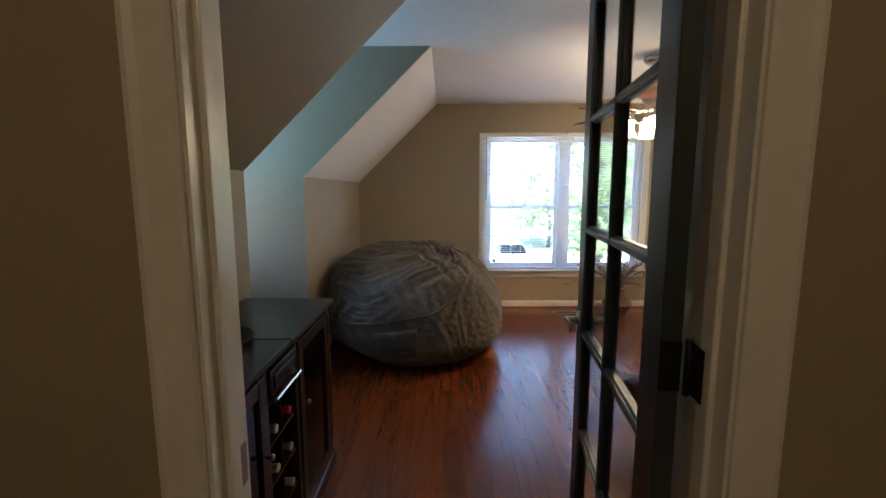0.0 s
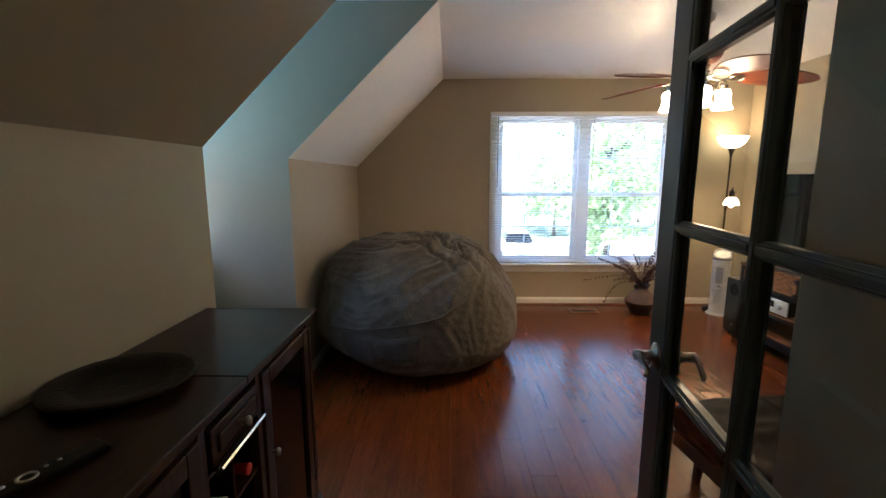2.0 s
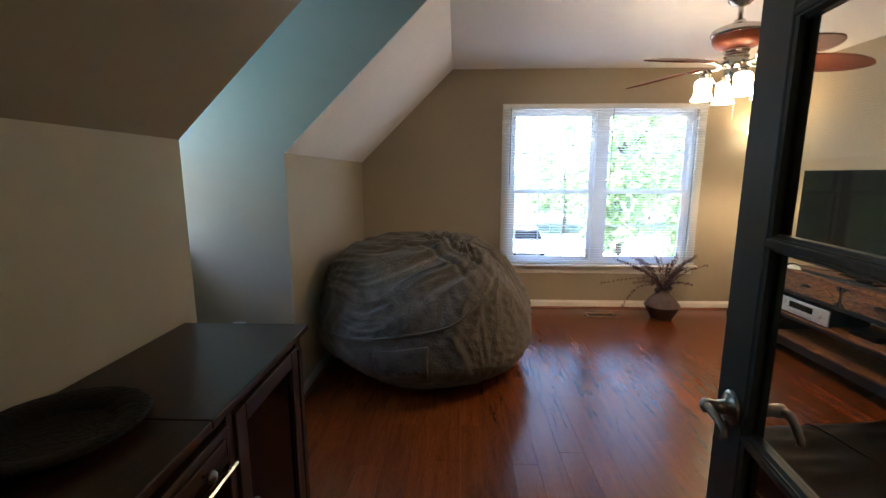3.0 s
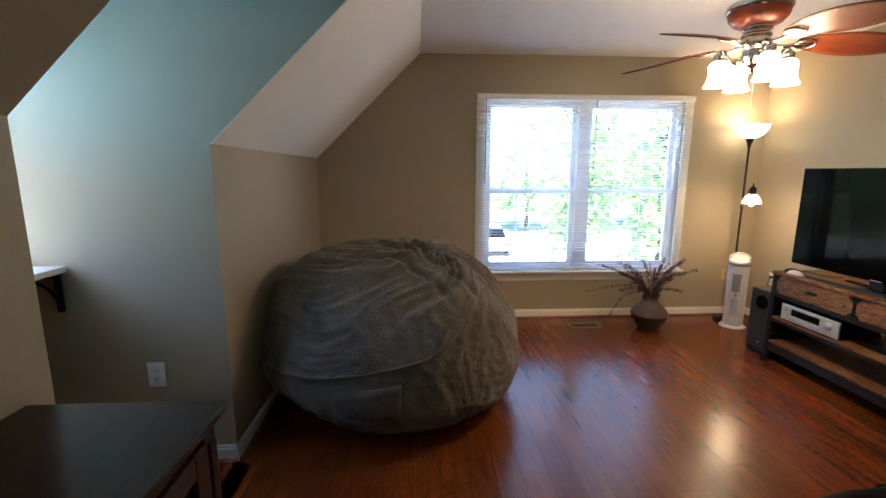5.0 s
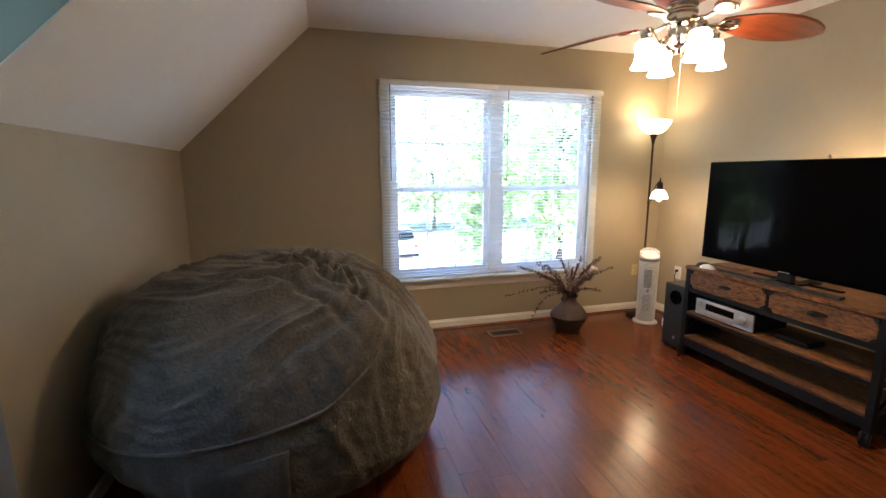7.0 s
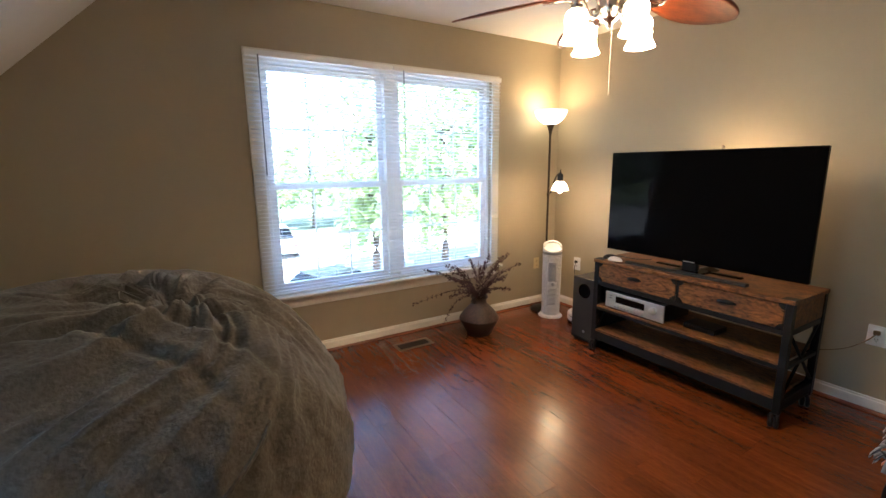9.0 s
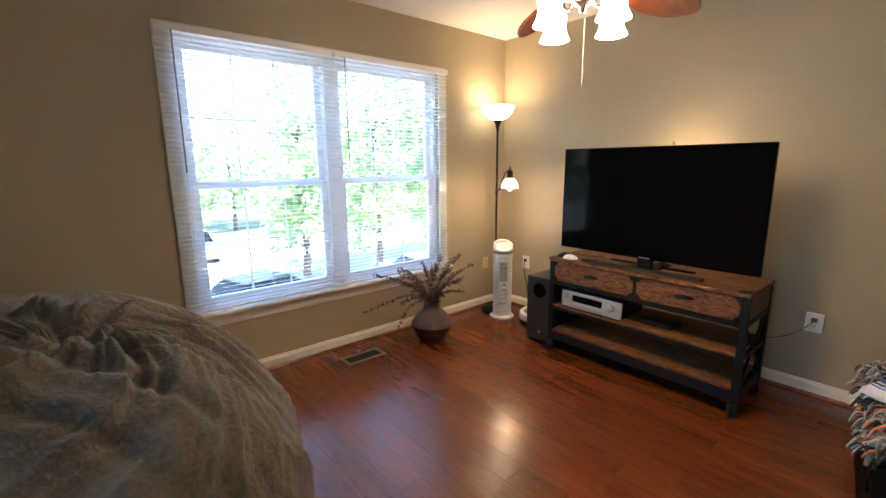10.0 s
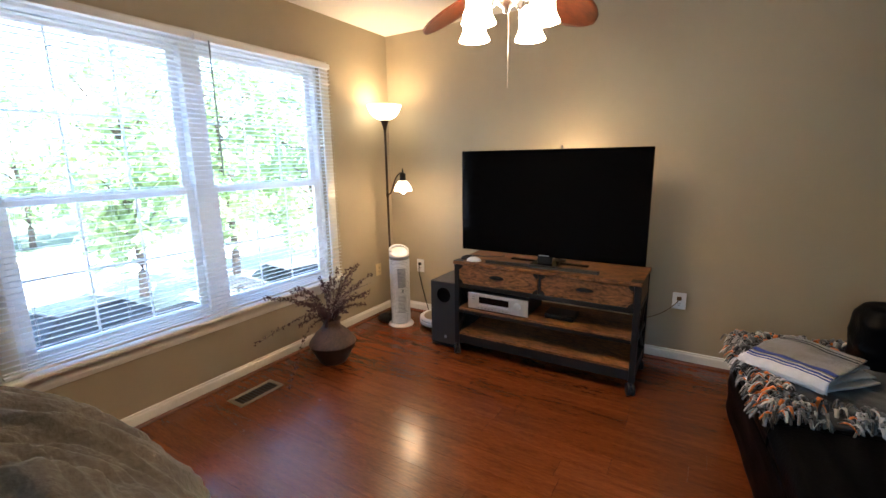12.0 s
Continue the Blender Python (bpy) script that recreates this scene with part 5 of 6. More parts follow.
    # four arms with bell shades
    for k in range(4):
        a = radians(-14 + 90 * k)
        c, s = math.cos(a), math.sin(a)
        P = lambda r, z: (r * c, r * s, z)
        bm = B()
        tube(bm, smooth_path([P(0.045, 1.978), P(0.072, 1.952), P(0.100, 1.962), P(0.125, 2.012), P(0.146, 2.026), P(0.156, 2.005)], 7), 0.0065, 10)
        arm = part("light_arm", bm, NICKEL, ob)
        bm = B()
        lathe(bm, [(0.0, 2.034), (0.006, 2.028), (0.010, 2.016), (0.022, 2.007), (0.028, 2.000), (0.024, 1.994), (0.023, 1.984), (0.028, 1.976), (0.030, 1.971), (0.0, 1.969)][::-1], 24, at=(0.156 * c, 0.156 * s, 0))
        part("socket_cup", bm, NICKEL, arm)
        bm = B()
        lathe(bm, [(0.026, 1.976), (0.036, 1.970), (0.044, 1.956), (0.046, 1.940), (0.043, 1.926), (0.0435, 1.900), (0.049, 1.878), (0.058, 1.862), (0.061, 1.855), (0.058, 1.854), (0.053, 1.862), (0.045, 1.880), (0.040, 1.902), (0.039, 1.926), (0.041, 1.940), (0.039, 1.954), (0.030, 1.966), (0.0, 1.970)], 36, at=(0.156 * c, 0.156 * s, 0))
        part("bell_shade", bm, OPAL, arm, "glowing frosted glass bell shade")
        bulb("fan_bulb", (2.235 + 0.156 * c, 6.562 + 0.156 * s, 1.873), 0.36, 0.03)
    bm = B()
    for k in range(34):
        lathe(bm, [(0.0, 0.0), (0.0022, 0.0022), (0.0, 0.0044)], 6, at=(0.012, -0.004, 1.662 + 0.0077 * k))
    tube(bm, [(0.012, -0.004, 1.66), (0.012, -0.004, 1.925)], 0.0007, 4)
    part("pull_chain", bm, NICKEL, ob)


ceiling_fan()


# ---- outlets, vent, cords ----
def outlet(at, turn, w, h, mat, label):
    ob = thing("wall_outlet", label, "outlet", "wall outlets", at=at, turn=turn)
    bm = B()
    rbox(bm, -w / 2, w / 2, -0.006, 0.0, -h / 2, h / 2, 0.003)
    part("cover_plate", bm, mat, ob)
    for z in (-0.020, 0.020):
        bm = B()
        rbox(bm, -0.016, 0.016, -0.0085, -0.005, z - 0.014, z + 0.014, 0.003)
        face = part("receptacle", bm, mat, ob)
        # slots are raised black boxes, their dark depth given by colour
        for x, hh in ((-0.006, 0.005), (0.006, 0.004)):
            bm = B()
            box(bm, x - 0.0012, x + 0.0012, -0.0092, -0.0080, z - hh + 0.002, z + hh + 0.002)
            part("slot", bm, CORDBLACK, face)
        bm = B()
        box(bm, -0.002, 0.002, -0.0092, -0.0080, z - 0.011, z - 0.007)
        part("slot", bm, CORDBLACK, face)
    return ob


outlet((XR, 5.967, 0.432), -90, 0.082, 0.114, WHITEPLASTIC, "white wall outlet with a brown cord plugged in")
outlet((XR, 8.060, 0.437), -90, 0.078, 0.120, WHITEPLASTIC, "white wall outlet with a black plug")
outlet((3.578, YF, 0.415), 0, 0.070, 0.110, IVORY, "ivory wall outlet in the corner")
outlet((-0.696, YD1, 0.462), 0, 0.080, 0.124, WHITEPLASTIC, "white wall outlet in the dormer")


def cord(name, label, pts, r, mat, plug):
    ob = thing(name, label, "cord")
    bm = B()
    tube(bm, smooth_path(pts, 8), r, 7)
    part("wire", bm, mat, ob)
    bm = B()
    x, y, z = plug
    rbox(bm, x - 0.026, x - 0.0095, y - 0.014, y + 0.014, z - 0.012, z + 0.012, 0.004)
    part("plug", bm, mat, ob)


cord("power_cord", "brown power cord hanging from the outlet", [(XR - 0.026, 5.967, 0.446), (XR - 0.03, 6.00, 0.40), (XR - 0.03, 6.07, 0.335), (XR - 0.03, 6.17, 0.285), (XR - 0.04, 6.30, 0.255), (XR - 0.06, 6.45, 0.25), (3.604, 6.52, 0.26)], 0.003, CORDBROWN, (XR, 5.967, 0.452))
cord("power_cord", "black power cord hanging behind the subwoofer", [(XR - 0.026, 8.060, 0.450), (XR - 0.045, 8.05, 0.39), (XR - 0.04, 8.03, 0.28), (XR - 0.05, 7.99, 0.16), (XR - 0.06, 7.95, 0.06), (XR - 0.10, 7.90, 0.006), (3.72, 7.60, 0.006), (3.66, 7.45, 0.006)], 0.004, CORDBLACK, (XR, 8.060, 0.457))

VT = thing("floor_vent", "brown metal floor register", "vent", at=(2.085, 8.115, 0))
VT["kind"] = "structure"
bm = B()
for d in ((-0.150, 0.150, -0.070, -0.045), (-0.150, 0.150, 0.045, 0.070), (-0.150, -0.125, -0.045, 0.045), (0.125, 0.150, -0.045, 0.045)):
    rbox(bm, d[0], d[1], d[2], d[3], 0.0005, 0.006, 0.002)
part("frame", bm, VENTMETAL, VT)
# thin black sheet on the floor: the darkness below the slats as colour
bm = B()
box(bm, -0.125, 0.125, -0.045, 0.045, 0.0005, 0.0015)
part("duct_shade", bm, CORDBLACK, VT)
for k in range(11):
    x = -0.112 + 0.0224 * k
    bm = B()
    prism(bm, [(x - 0.004, 0.0015), (x - 0.002, 0.0015), (x + 0.004, 0.0050), (x + 0.002, 0.0050)], "y", -0.045, 0.045)
    part("slat", bm, BRONZE, VT)


# ---- black leather futon sofa with blankets ----
SOFA = pose(1.655, 5.485, 0, 0, 0, 7.0) @ Matrix.Diagonal((1, 1, 0.92, 1))
sofa = thing("futon_sofa", "black leather futon sofa on a dark wood frame behind the door", "sofa")
sofa.matrix_world = SOFA
SL, SD = 1.66, 0.92


def cushion(x0, x1, y0, y1, z0, z1, r=0.05, puff=0.02, n=34, seed=0, crease=0.006):
    """A padded block with rounded edges, puffed faces and creases."""
    bm = B()
    bmesh.ops.create_cube(bm, size=2.0)
    bmesh.ops.subdivide_edges(bm, edges=bm.edges, cuts=n, use_grid_fill=True)
    hx, hy, hz = (x1 - x0) / 2, (y1 - y0) / 2, (z1 - z0) / 2
    c = Vector(((x0 + x1) / 2, (y0 + y1) / 2, (z0 + z1) / 2))
    for v in bm.verts:
        p = Vector((v.co.x * hx, v.co.y * hy, v.co.z * hz))
        q = Vector((max(-hx + r, min(hx - r, p.x)), max(-hy + r, min(hy - r, p.y)), max(-hz + r * 0.8, min(hz - r * 0.8, p.z))))
        d = p - q
        if d.length > 1e-6:
            p = q + d.normalized() * min(d.length, r)
        u, w = v.co.x, v.co.y
        p.z += math.copysign(puff * (1 - u ** 4) * (1 - w ** 4), p.z) if abs(v.co.z) > 0.99 else 0
        s = Vector((p.x * 2.5 + seed, p.y * 6, p.z * 6))
        p += (p - q if d.length > 1e-6 else Vector((0, 0, math.copysign(1, p.z)))).normalized() * crease * (1 - 2.4 * abs(noise.noise(s * 1.6))) 
        v.co = c + p
    for f in bm.faces:
        f.smooth = True
    return bm


boxed("front_rail", ESPRESSO, sofa, (0.0, SL, -0.045, -0.015, 0.225, 0.300), 0.006)
boxed("back_rail", ESPRESSO, sofa, (0.0, SL, -SD + 0.05, -SD + 0.08, 0.225, 0.300), 0.006)
for x in (0.0, SL - 0.03):
    boxed("side_rail", ESPRESSO, sofa, (x, x + 0.03, -SD + 0.081, -0.046, 0.225, 0.300), 0.006)
for x in (0.14, SL - 0.14):
    for y, lean in ((-0.07, 0.03), (-SD + 0.10, -0.03)):
        bm = B()
        tube(bm, [(x, y, 0.228), (x, y + lean, 0.0)], 0.030, 12, 0.6)
        part("leg", bm, ESPRESSO_V, sofa)
part("seat_cushion", cushion(0.0, SL, -0.62, 0.0, 0.302, 0.430, 0.055, 0.018, 40, 1, 0.008), LEATHER, sofa)
bm = cushion(0.0, SL, -0.105, 0.105, 0.0, 0.50, 0.08, 0.01, 34, 5, 0.008)
bmesh.ops.transform(bm, matrix=pose(0, -0.70, 0.36, 18), verts=bm.verts)
part("backrest", bm, LEATHER, sofa)
bm = cushion(SL - 0.24, SL + 0.00, -0.80, -0.45, 0.43, 0.74, 0.09, 0.02, 26, 9, 0.008)
part("bolster", bm, LEATHER, sofa)
part("front_skirt", cushion(0.50, SL, -0.10, -0.004, 0.012, 0.315, 0.03, 0.0, 24, 3, 0.005), LEATHER, sofa)
part("end_skirt", cushion(SL - 0.075, SL + 0.004, -0.60, -0.02, 0.012, 0.315, 0.03, 0.0, 24, 4, 0.005), LEATHER, sofa)
for x in (0.41, 0.83, 1.24):
    bm = B()
    tube(bm, smooth_path([(x, 0.004, 0.33), (x, -0.004, 0.425), (x, -0.08, 0.449), (x, -0.30, 0.452), (x, -0.55, 0.450)], 6), 0.004, 6)
    part("seam", bm, LEATHER, sofa)


def in_sofa(x, y, z):
    return SOFA @ Vector((x, y, z))


def fringe_blanket():
    rnd = random.Random(11)
    ob = thing("fleece_blanket", "tied-fringe fleece blanket in grey, black, white and orange on the sofa", "blanket")
    ob.matrix_world = SOFA
    x0, x1, y0, y1 = 0.86, SL + 0.015, -0.60, 0.012
    bm = B()
    nx, ny = 40, 36
    def h(u, v):
        x, y = x0 + (x1 - x0) * u, y0 + (y1 - y0) * v
        z = 0.462 + 0.010 * noise.noise(Vector((x * 6, y * 6, 1))) + 0.006 * noise.noise(Vector((x * 17, y * 17, 3)))
        edge = max(0.0, (v - 0.90) / 0.10)
        return Vector((x, y, z - 0.045 * edge ** 2))
    g = [[bm.verts.new(h(i / nx, j / ny)) for i in range(nx + 1)] for j in range(ny + 1)]
    lo = [[bm.verts.new(h(i / nx, j / ny) - Vector((0, 0, 0.012))) for i in range(nx + 1)] for j in range(ny + 1)]
    for j in range(ny):
        for i in range(nx):
            bm.faces.new((g[j][i], g[j][i + 1], g[j + 1][i + 1], g[j + 1][i])).smooth = True
            bm.faces.new((lo[j][i], lo[j + 1][i], lo[j + 1][i + 1], lo[j][i + 1])).smooth = True
    for i in range(nx):
        bm.faces.new((g[0][i], lo[0][i], lo[0][i + 1], g[0][i + 1]))
        bm.faces.new((g[ny][i], g[ny][i + 1], lo[ny][i + 1], lo[ny][i]))
    for j in range(ny):
        bm.faces.new((g[j][0], g[j + 1][0], lo[j + 1][0], lo[j][0]))
        bm.faces.new((g[j][nx], lo[j][nx], lo[j + 1][nx], g[j + 1][nx]))
    part("fleece_sheet", bm, FLEECE["black"], ob)
    bm = B()
    for (a, b, c, d) in ((1.38, 1.66, -0.44, -0.12),):
        n = 10
        gg = [[bm.verts.new((a + (b - a) * i / n, c + (d - c) * j / n, h((a + (b - a) * i / n - x0) / (x1 - x0), (c + (d - c) * j / n - y0) / (y1 - y0)).z + 0.014)) for i in range(n + 1)] for j in range(n + 1)]
        for j in range(n):
            for i in range(n):
                bm.faces.new((gg[j][i], gg[j][i + 1], gg[j + 1][i + 1], gg[j + 1][i])).smooth = True
    part("orange_patch", bm, FLEECE["orange"], ob, "orange fleece patch with white strokes")
    for k in range(6):
        bm = B()
        x, y = 1.42 + 0.035 * k, -0.17 - 0.035 * (k % 3)
        z = h((x - x0) / (x1 - x0), (y - y0) / (y1 - y0)).z + 0.018
        tube(bm, smooth_path([(x, y, z), (x + 0.03, y - 0.03, z + 0.001), (x + 0.02, y - 0.07, z)], 4), 0.007, 6)
        part("white_stroke", bm, FLEECE["white"], ob)
    # strips tied along three edges: many short curled tongues in four colours
    strips = {}
    names = ["grey", "white", "black", "black", "orange", "grey", "white", "black", "grey"]
    for k in range(680):
        e = rnd.random()
        if e < 0.55:
            x, y, a = x0 + (x1 - x0) * rnd.random(), y1 - rnd.uniform(-0.02, 0.13), math.pi / 2 + rnd.gauss(0, 0.6)
        elif e < 0.80:
            x, y, a = x1 - rnd.uniform(-0.015, 0.045), y0 + (y1 - y0) * rnd.random(), rnd.gauss(0, 0.6)
        else:
            x, y, a = x0 + rnd.uniform(-0.03, 0.14), y0 + (y1 - y0) * rnd.random(), math.pi + rnd.gauss(0, 0.6)
        u, v = min(1, max(0, (x - x0) / (x1 - x0))), min(1, max(0, (y - y0) / (y1 - y0)))
        z = h(u, v).z + 0.006 + rnd.uniform(0, 0.022)
        L, w = rnd.uniform(0.030, 0.054), rnd.uniform(0.005, 0.0095)
        dx, dy = math.cos(a), math.sin(a)
        col = names[k % len(names)]
        key = (col, k if k < 290 else -1)
        bm = strips[key] if key in strips else B()
        strips[key] = bm
        rise = rnd.uniform(0.008, 0.03)
        tw = rnd.uniform(-0.9, 0.9)
        rows_ = []
        for i in range(6):
            t = i / 5
            c = Vector((x + dx * L * (t - 0.3), y + dy * L * (t - 0.3), z + rise * math.sin(math.pi * t) - 0.03 * t * t * (1 if e < 0.55 else 0.5)))
            s = Vector((-dy * math.cos(tw * t), dx * math.cos(tw * t), math.sin(tw * t))) * w * (1.0 - 0.25 * t)
            nn = Vector((dx, dy, 0)).cross(s).normalized() * 0.0022
            rows_.append([bm.verts.new(c + s + nn), bm.verts.new(c - s + nn), bm.verts.new(c - s - nn), bm.verts.new(c + s - nn)])
        for p, q in zip(rows_, rows_[1:]):
            for i in range(4):
                bm.faces.new((p[i], p[(i + 1) % 4], q[(i + 1) % 4], q[i])).smooth = True
        bm.faces.new(rows_[0][::-1])
        bm.faces.new(rows_[-1])
    for (col, k), bm in strips.items():
        o = part("fringe_strip", bm, FLEECE[col], ob)
        if k < 0:
            tagged(o, kind="stuff")
    return ob


fringe_blanket()


def folded_towel():
    """Three soft layers; the top one drapes over the front fold with woven stripes."""
    ob = thing("folded_towel", "folded grey towel with white and blue striped border on the blanket", "towel")
    ob.matrix_world = SOFA @ pose(1.285, -0.215, 0.486, 0, 0, 46)
    L, W = 0.175, 0.150

    def height(x, y, k):
        sag = 0.016 * noise.noise(Vector((x * 4.0 + k, y * 5, k * 0.7))) + 0.006 * noise.noise(Vector((x * 14, y * 14, k)))
        return 0.012 + 0.024 * k + sag * (0.35 + 0.3 * k) - 0.03 * max(0.0, abs(x) / L - 0.75)

    def layer(k, ya, yb, mat_, name, lift=0.0, label=""):
        bm = B()
        nx, ny = 28, max(2, int((yb - ya) / 0.008))
        rows_ = []
        for j in range(ny + 1):
            y = ya + (yb - ya) * j / ny
            row, under = [], []
            for i in range(nx + 1):
                x = (-1 + 2 * i / nx) * L * (1 - 0.03 * k) + 0.02 * math.sin(y * 9 + k)
                yy = min(y, W)
                drop = max(0.0, y - W)
                r = 0.016 + 0.010 * k
                a = min(math.pi / 2, drop / r)
                z = height(x, yy, k) + lift * math.cos(a) - r * (1 - math.cos(a)) - max(0.0, drop - r * math.pi / 2)
                row.append(Vector((x, yy + r * math.sin(a) + lift * math.sin(a), max(z, 0.0035 + lift))))
                under.append(row[-1] - Vector((0, 0.003 * math.sin(a), 0.005 * math.cos(a) + 0.0015)))
            rows_.append(([bm.verts.new(p) for p in row], [bm.verts.new(p) for p in under]))
        for (p, pu), (q, qu) in zip(rows_, rows_[1:]):
            for i in range(nx):
                bm.faces.new((p[i], p[i + 1], q[i + 1], q[i])).smooth = True
                bm.faces.new((pu[i], qu[i], qu[i + 1], pu[i + 1])).smooth = True
            bm.faces.new((p[0], q[0], qu[0], pu[0]))
            bm.faces.new((p[nx], pu[nx], qu[nx], q[nx]))
        for p, pu in (rows_[0], rows_[-1]):
            for i in range(nx):
                bm.faces.new((p[i], p[i + 1], pu[i + 1], pu[i]))
        return part(name, bm, mat_, ob, label)

    for k in range(3):
        layer(k, -W, W + 0.030 + 0.016 * k, TOWELWHITE, "towel_fold")
    layer(3, -W, W + 0.002, TOWEL, "top_fold", 0.0, "grey terry top fold")
    layer(3, W + 0.003, W + 0.085, TOWELWHITE, "border", 0.0, "white woven border")
    for ya, yb in ((W - 0.030, W - 0.006), (W + 0.014, W + 0.022), (W + 0.030, W + 0.034)):
        layer(3, ya, yb, TOWELBLUE, "stripe", 0.002)
    for ya in (-0.120, -0.098):
        layer(3, ya, ya + 0.010, FLEECE["black"], "stripe", 0.002)


folded_towel()


# ---- outdoors: yard, road, cars, trees ----
GZ = -3.1
ASPHALT = material("sunlit pale concrete", (0.34, 0.33, 0.31), 0.9, vary=0.1, scale=1.5, bump=0.2, bump_scale=40)
GRASS = material("lawn", (0.10, 0.125, 0.065), 0.9, vary=0.25, scale=0.8, bump=0.4, bump_scale=30)
LEAFMAT = material("sunlit tree leaf", (0.27, 0.34, 0.18), 0.6, vary=0.2, scale=1.2)
_t = LEAFMAT.node_tree
_tr = _t.nodes.new("ShaderNodeBsdfTranslucent")
_tr.inputs[0].default_value = (0.48, 0.60, 0.30, 1)
_mx = _t.nodes.new("ShaderNodeMixShader")
_mx.inputs[0].default_value = 0.6
_t.links.new(_t.nodes["Principled BSDF"].outputs[0], _mx.inputs[1])
_t.links.new(_tr.outputs[0], _mx.inputs[2])
_t.links.new(_mx.outputs[0], _t.nodes["Material Output"].inputs[0])
BARK = material("grey bark", (0.12, 0.09, 0.07), 0.9, vary=0.25, scale=8, bump=0.6, bump_scale=30)
CARPAINT = {k: material(k + " car paint", c, 0.3, 0.0, vary=0.03, coat=0.15, specular=0.3) for k, c in {"white": (0.72, 0.73, 0.75), "dark": (0.010, 0.012, 0.016), "silver": (0.10, 0.105, 0.11), "red": (0.35, 0.03, 0.03)}.items()}
CARGLASS = material("car window glass", (0.004, 0.005, 0.006), 0.1, vary=0.03, specular=0.15)
RUBBER = material("tyre rubber", (0.02, 0.02, 0.02), 0.8, vary=0.1)
SIDING = material("pale house siding", (0.55, 0.54, 0.52), 0.7, vary=0.05, scale=2)
ROOF = material("grey shingle roof", (0.14, 0.13, 0.13), 0.9, vary=0.15, scale=6, bump=0.4, bump_scale=40)
bm = B()
box(bm, -1500, 1500, -1500, 1500, GZ - 0.2, GZ)
structure("ground", bm, GRASS, "green lawn outside the house")
bm = B()
box(bm, -60, 80, 9.2, 34, GZ + 0.002, GZ + 0.012)
structure("road", bm, ASPHALT, "sunlit pale concrete parking lot")
bm = B()
box(bm, -60, 80, 34.0, 34.2, GZ, GZ + 0.14)
structure("pavement", bm, SIDING, "pale concrete kerb")


def car(paint, at, turn):
    ob = thing("parked_car", paint + " painted parked car on the lot", "car", "parked cars", at=at, turn=turn)
    L, W = 2.25, 0.88
    bm = B()
    side = [(-L, 0.35), (-L, 0.70), (-L + 0.15, 0.86), (-0.95, 0.94), (0.9, 0.96), (L - 0.3, 0.88), (L, 0.72), (L, 0.38), (L - 0.1, 0.28), (-L + 0.1, 0.28)]
    prism(bm, side, "y", -W, W)
    bmesh.ops.bevel(bm, geom=list(bm.edges), offset=0.06, segments=3, affect="EDGES")
    body = part("body", bm, CARPAINT[paint], ob)
    bm = B()
    lo = [bm.verts.new((x, y, 0.94)) for x, y in ((-1.55, -0.78), (1.05, -0.78), (1.05, 0.78), (-1.55, 0.78))]
    hi = [bm.verts.new((x, y, 1.42)) for x, y in ((-1.0, -0.60), (0.35, -0.60), (0.35, 0.60), (-1.0, 0.60))]
    bm.faces.new(lo[::-1])
    bm.faces.new(hi)
    for i in range(4):
        bm.faces.new((lo[i], lo[(i + 1) % 4], hi[(i + 1) % 4], hi[i]))
    bmesh.ops.bevel(bm, geom=list(bm.edges), offset=0.05, segments=2, affect="EDGES")
    part("window_glass", bm, CARGLASS, ob)
    bm = B()
    rbox(bm, -0.98, 0.34, -0.60, 0.60, 1.40, 1.45, 0.02)
    part("roof", bm, CARPAINT[paint], ob)
    for x in (-1.4, 1.4):
        for y in (-0.80, 0.80):
            bm = B()
            lathe(bm, [(0.20, -0.10), (0.30, -0.10), (0.33, -0.07), (0.33, 0.07), (0.30, 0.10), (0.20, 0.10)], 24)
            bmesh.ops.transform(bm, matrix=pose(x, y, 0.33, 90), verts=bm.verts)
            tyre = part("tyre", bm, RUBBER, ob)
            bm = B()
            lathe(bm, [(0.0, -0.09), (0.21, -0.085), (0.21, 0.085), (0.0, 0.09)], 20)
            bmesh.ops.transform(bm, matrix=pose(x, y, 0.33, 90), verts=bm.verts)
            part("rim", bm, SILVER, tyre)
    for y in (-0.65, 0.65):
        bm = B()
        rbox(bm, L - 0.06, L + 0.01, y - 0.15, y + 0.15, 0.60, 0.72, 0.02)
        part("headlight", bm, WHITEPLASTIC, ob)
        bm = B()
        rbox(bm, -L - 0.01, -L + 0.06, y - 0.15, y + 0.15, 0.62, 0.76, 0.02)
        part("tail_light", bm, CARPAINT["red"], ob)
    return ob


car("dark", (-1.4, 17.2, GZ + 0.012), 80)
car("dark", (4.5, 17.8, GZ + 0.012), 14)
car("silver", (9.4, 17.0, GZ + 0.012), 82)
car("white", (-1.5, 29.0, GZ + 0.012), 90)
car("dark", (1.6, 29.3, GZ + 0.012), 90)
car("white", (4.6, 29.2, GZ + 0.012), 90)


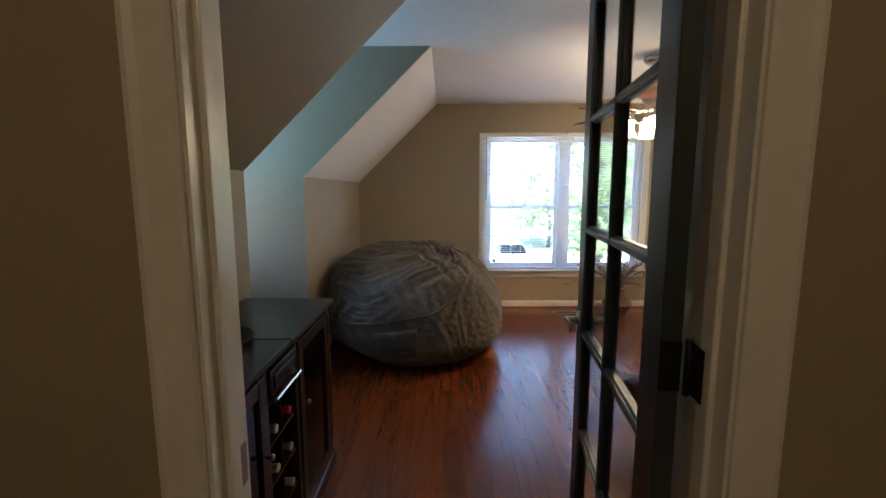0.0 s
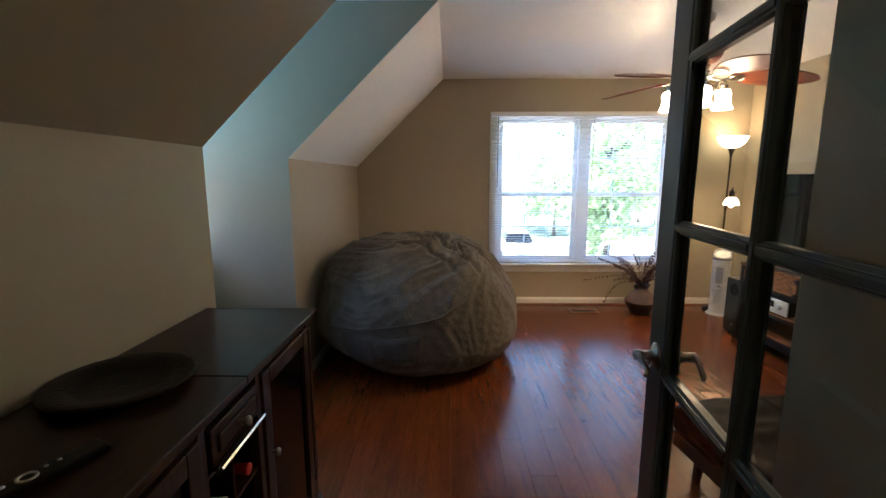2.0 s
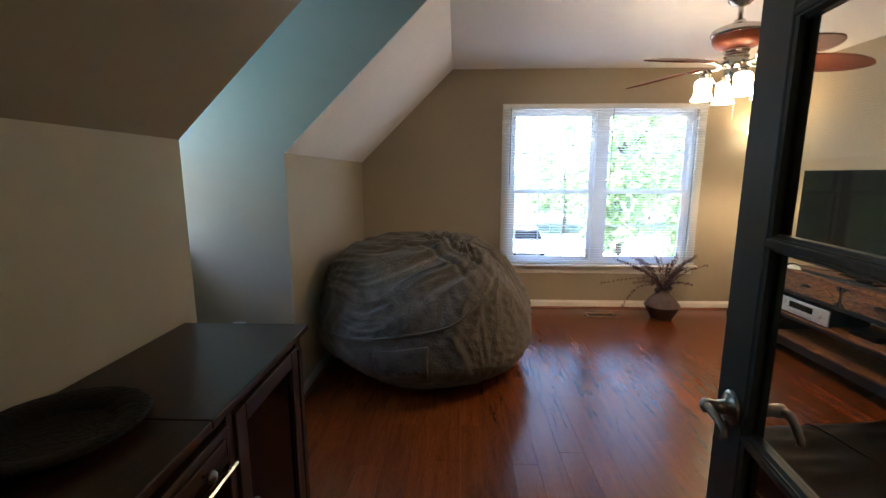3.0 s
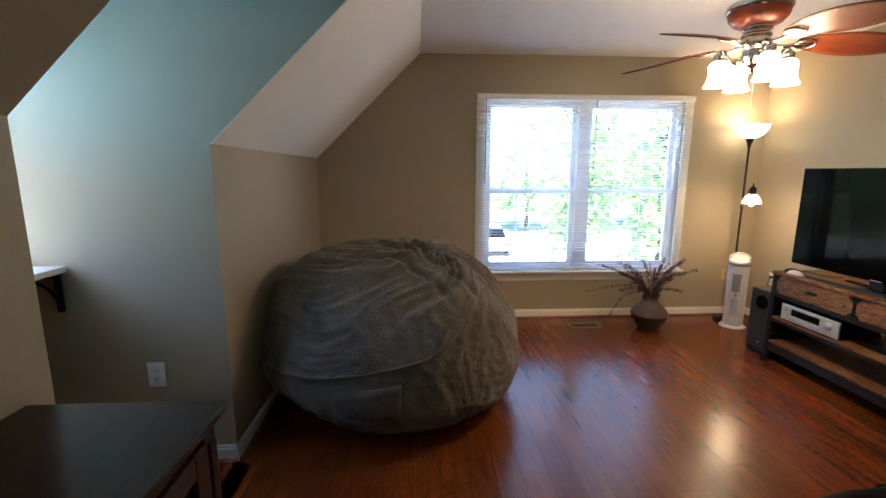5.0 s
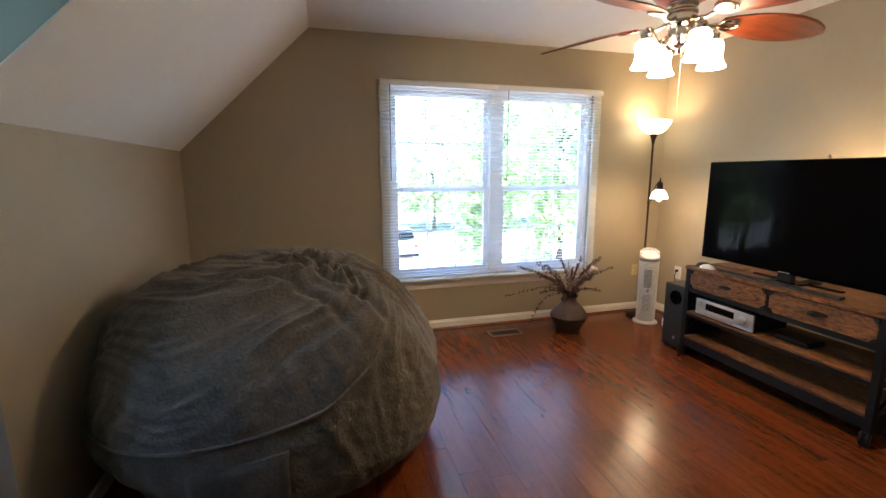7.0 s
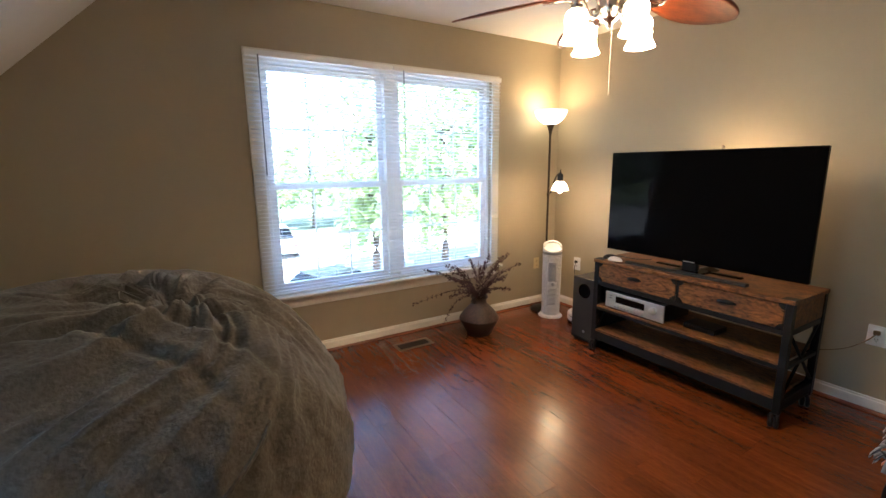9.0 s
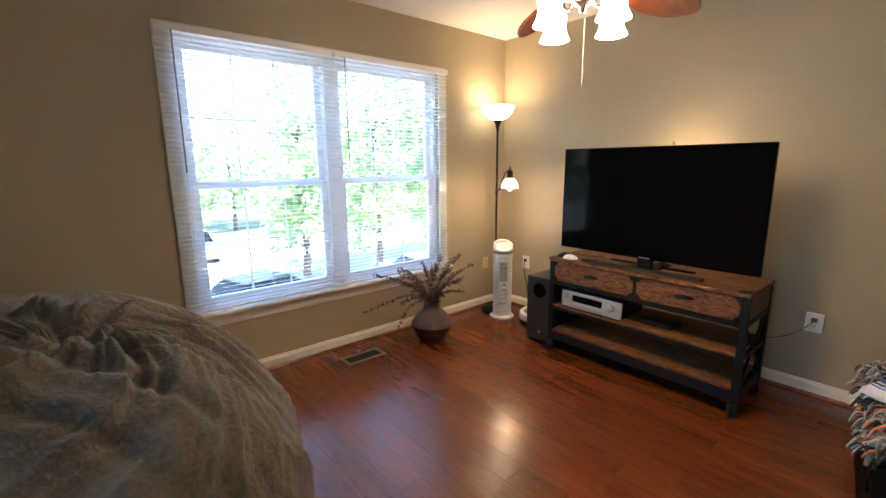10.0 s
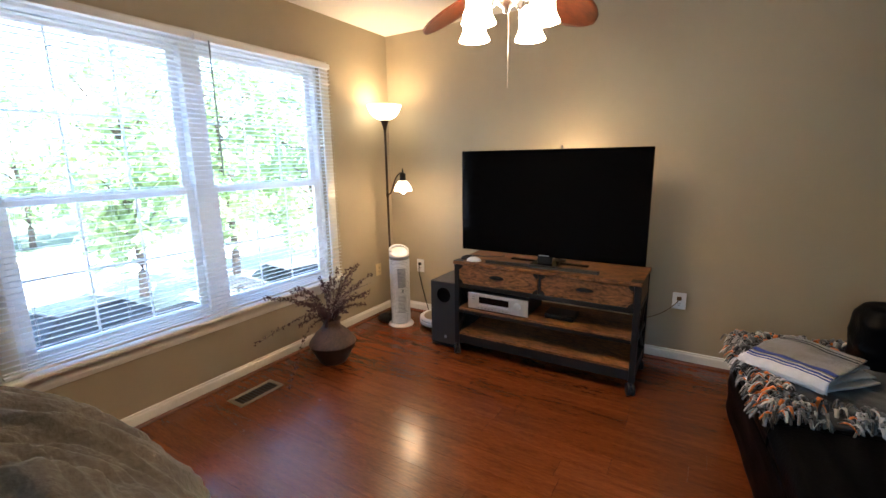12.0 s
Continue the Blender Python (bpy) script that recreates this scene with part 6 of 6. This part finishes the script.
def tree(at, height, spread, seed, clumps):
    rnd = random.Random(seed)
    ob = thing("tree", "leafy green deciduous tree beyond the window", "tree", "trees outside", at=at)
    bm = B()
    tube(bm, smooth_path([(0, 0, 0), (0.1, 0.05, height * 0.25), (-0.05, 0.1, height * 0.55), (0.1, 0, height * 0.85)], 6), 0.16, 10, 0.3)
    ends = []
    for k in range(14):
        a, z = rnd.uniform(0, 6.28), height * rnd.uniform(0.28, 0.75)
        e = Vector((math.cos(a) * spread * rnd.uniform(0.5, 0.9), math.sin(a) * spread * rnd.uniform(0.5, 0.9), z + height * rnd.uniform(0.08, 0.25)))
        tube(bm, smooth_path([(0, 0, z), (e.x * 0.4, e.y * 0.4, z + 0.1 * height * rnd.random()), e], 5), 0.055, 7, 0.3)
        ends.append(e)
    part("trunk", bm, BARK, ob)
    verts, faces = [], []
    for k in range(clumps):
        e = ends[k % len(ends)] * rnd.uniform(0.45, 1.05) if k % 5 else Vector((rnd.gauss(0, spread * 0.3), rnd.gauss(0, spread * 0.3), height * rnd.uniform(0.6, 1.0)))
        e = e + Vector([rnd.gauss(0, spread * 0.15) for _ in range(3)])
        for _ in range(38):
            p = e + Vector([rnd.gauss(0, 0.30) for _ in range(3)])
            m = Euler((rnd.uniform(-1.1, 1.1), rnd.uniform(-1.1, 1.1), rnd.uniform(0, 6.28))).to_matrix()
            s = rnd.uniform(0.13, 0.24)
            i = len(verts)
            verts += [p + m @ Vector(q) * s for q in ((-1, 0, 0), (0, -0.55, 0.12), (1.1, 0, 0), (0, 0.55, 0.12))]
            faces += [(i, i + 1, i + 2), (i, i + 2, i + 3)]
    me = bpy.data.meshes.new("crown")
    me.from_pydata(verts, [], faces)
    me.materials.append(LEAFMAT)
    crown = new("crown", me)
    crown.parent = ob


for place, tall, spread, seed, clumps in (((6.8, 20.6), 7.4, 2.0, 3, 60), ((9.8, 20.4), 8.2, 2.4, 5, 66), ((13.4, 20.0), 8.6, 3.0, 8, 76),
                                         ((9.0, 38.0), 9.0, 3.8, 10, 100), ((16.0, 39.0), 9.5, 4.0, 12, 100), ((-5.5, 19.0), 9.4, 3.0, 16, 190),
                                         ((-10.5, 21.5), 9.8, 3.2, 17, 190), ((-16.0, 23.0), 10.0, 3.4, 18, 170), ((-10.0, 7.0), 6.5, 2.4, 14, 200), ((-9.5, 2.5), 6.0, 2.2, 15, 180)):
    tree((*place, GZ), tall, spread, seed, clumps)
# unseen roof below the dormer and beside it, added to block sunlit ground bounce
bm = B()
prism(bm, [(XD - 0.125, 1.00), (-5.2, -1.15), (-5.2, -1.27), (XD - 0.125, 0.88)], "y", -1.0, 10.0)
structure("roof", bm, ROOF, "unseen dark grey roof added below the dormer window to block ground bounce")


# ---- floor planks, laid towards the window ----
def planks():
    rnd = random.Random(2)
    w, gap = 0.127, 0.0011
    lengths = [0.62, 0.92, 1.22]
    meshes = {}

    def lay(x, y, L):
        key = round(L, 2)
        if key not in meshes:
            bm = B()
            box(bm, 0, w - gap, 0, key - gap, -0.0125, 0)
            meshes[key] = mesh_of(bm, "plank", PLANK)
        o = new("plank", meshes[key])
        o.location = (x, y, 0)
        o.parent = floor

    x = -0.366
    while x < 3.80:
        start = 1.55 if x < 2.0 else 4.38
        y = start
        L = rnd.uniform(0.3, 1.2)
        while y < 8.34:
            L = min(L, 8.365 - y)
            lay(x, y, L)
            y += L
            L = rnd.choice((0, 1, 2, 2, 2))
            L = lengths[L]
        x += w
    x = XD
    while x < -0.37:
        lay(x, YD0 + 0.02 + rnd.uniform(-0.02, 0.0), 0.92)
        x += w


planks()
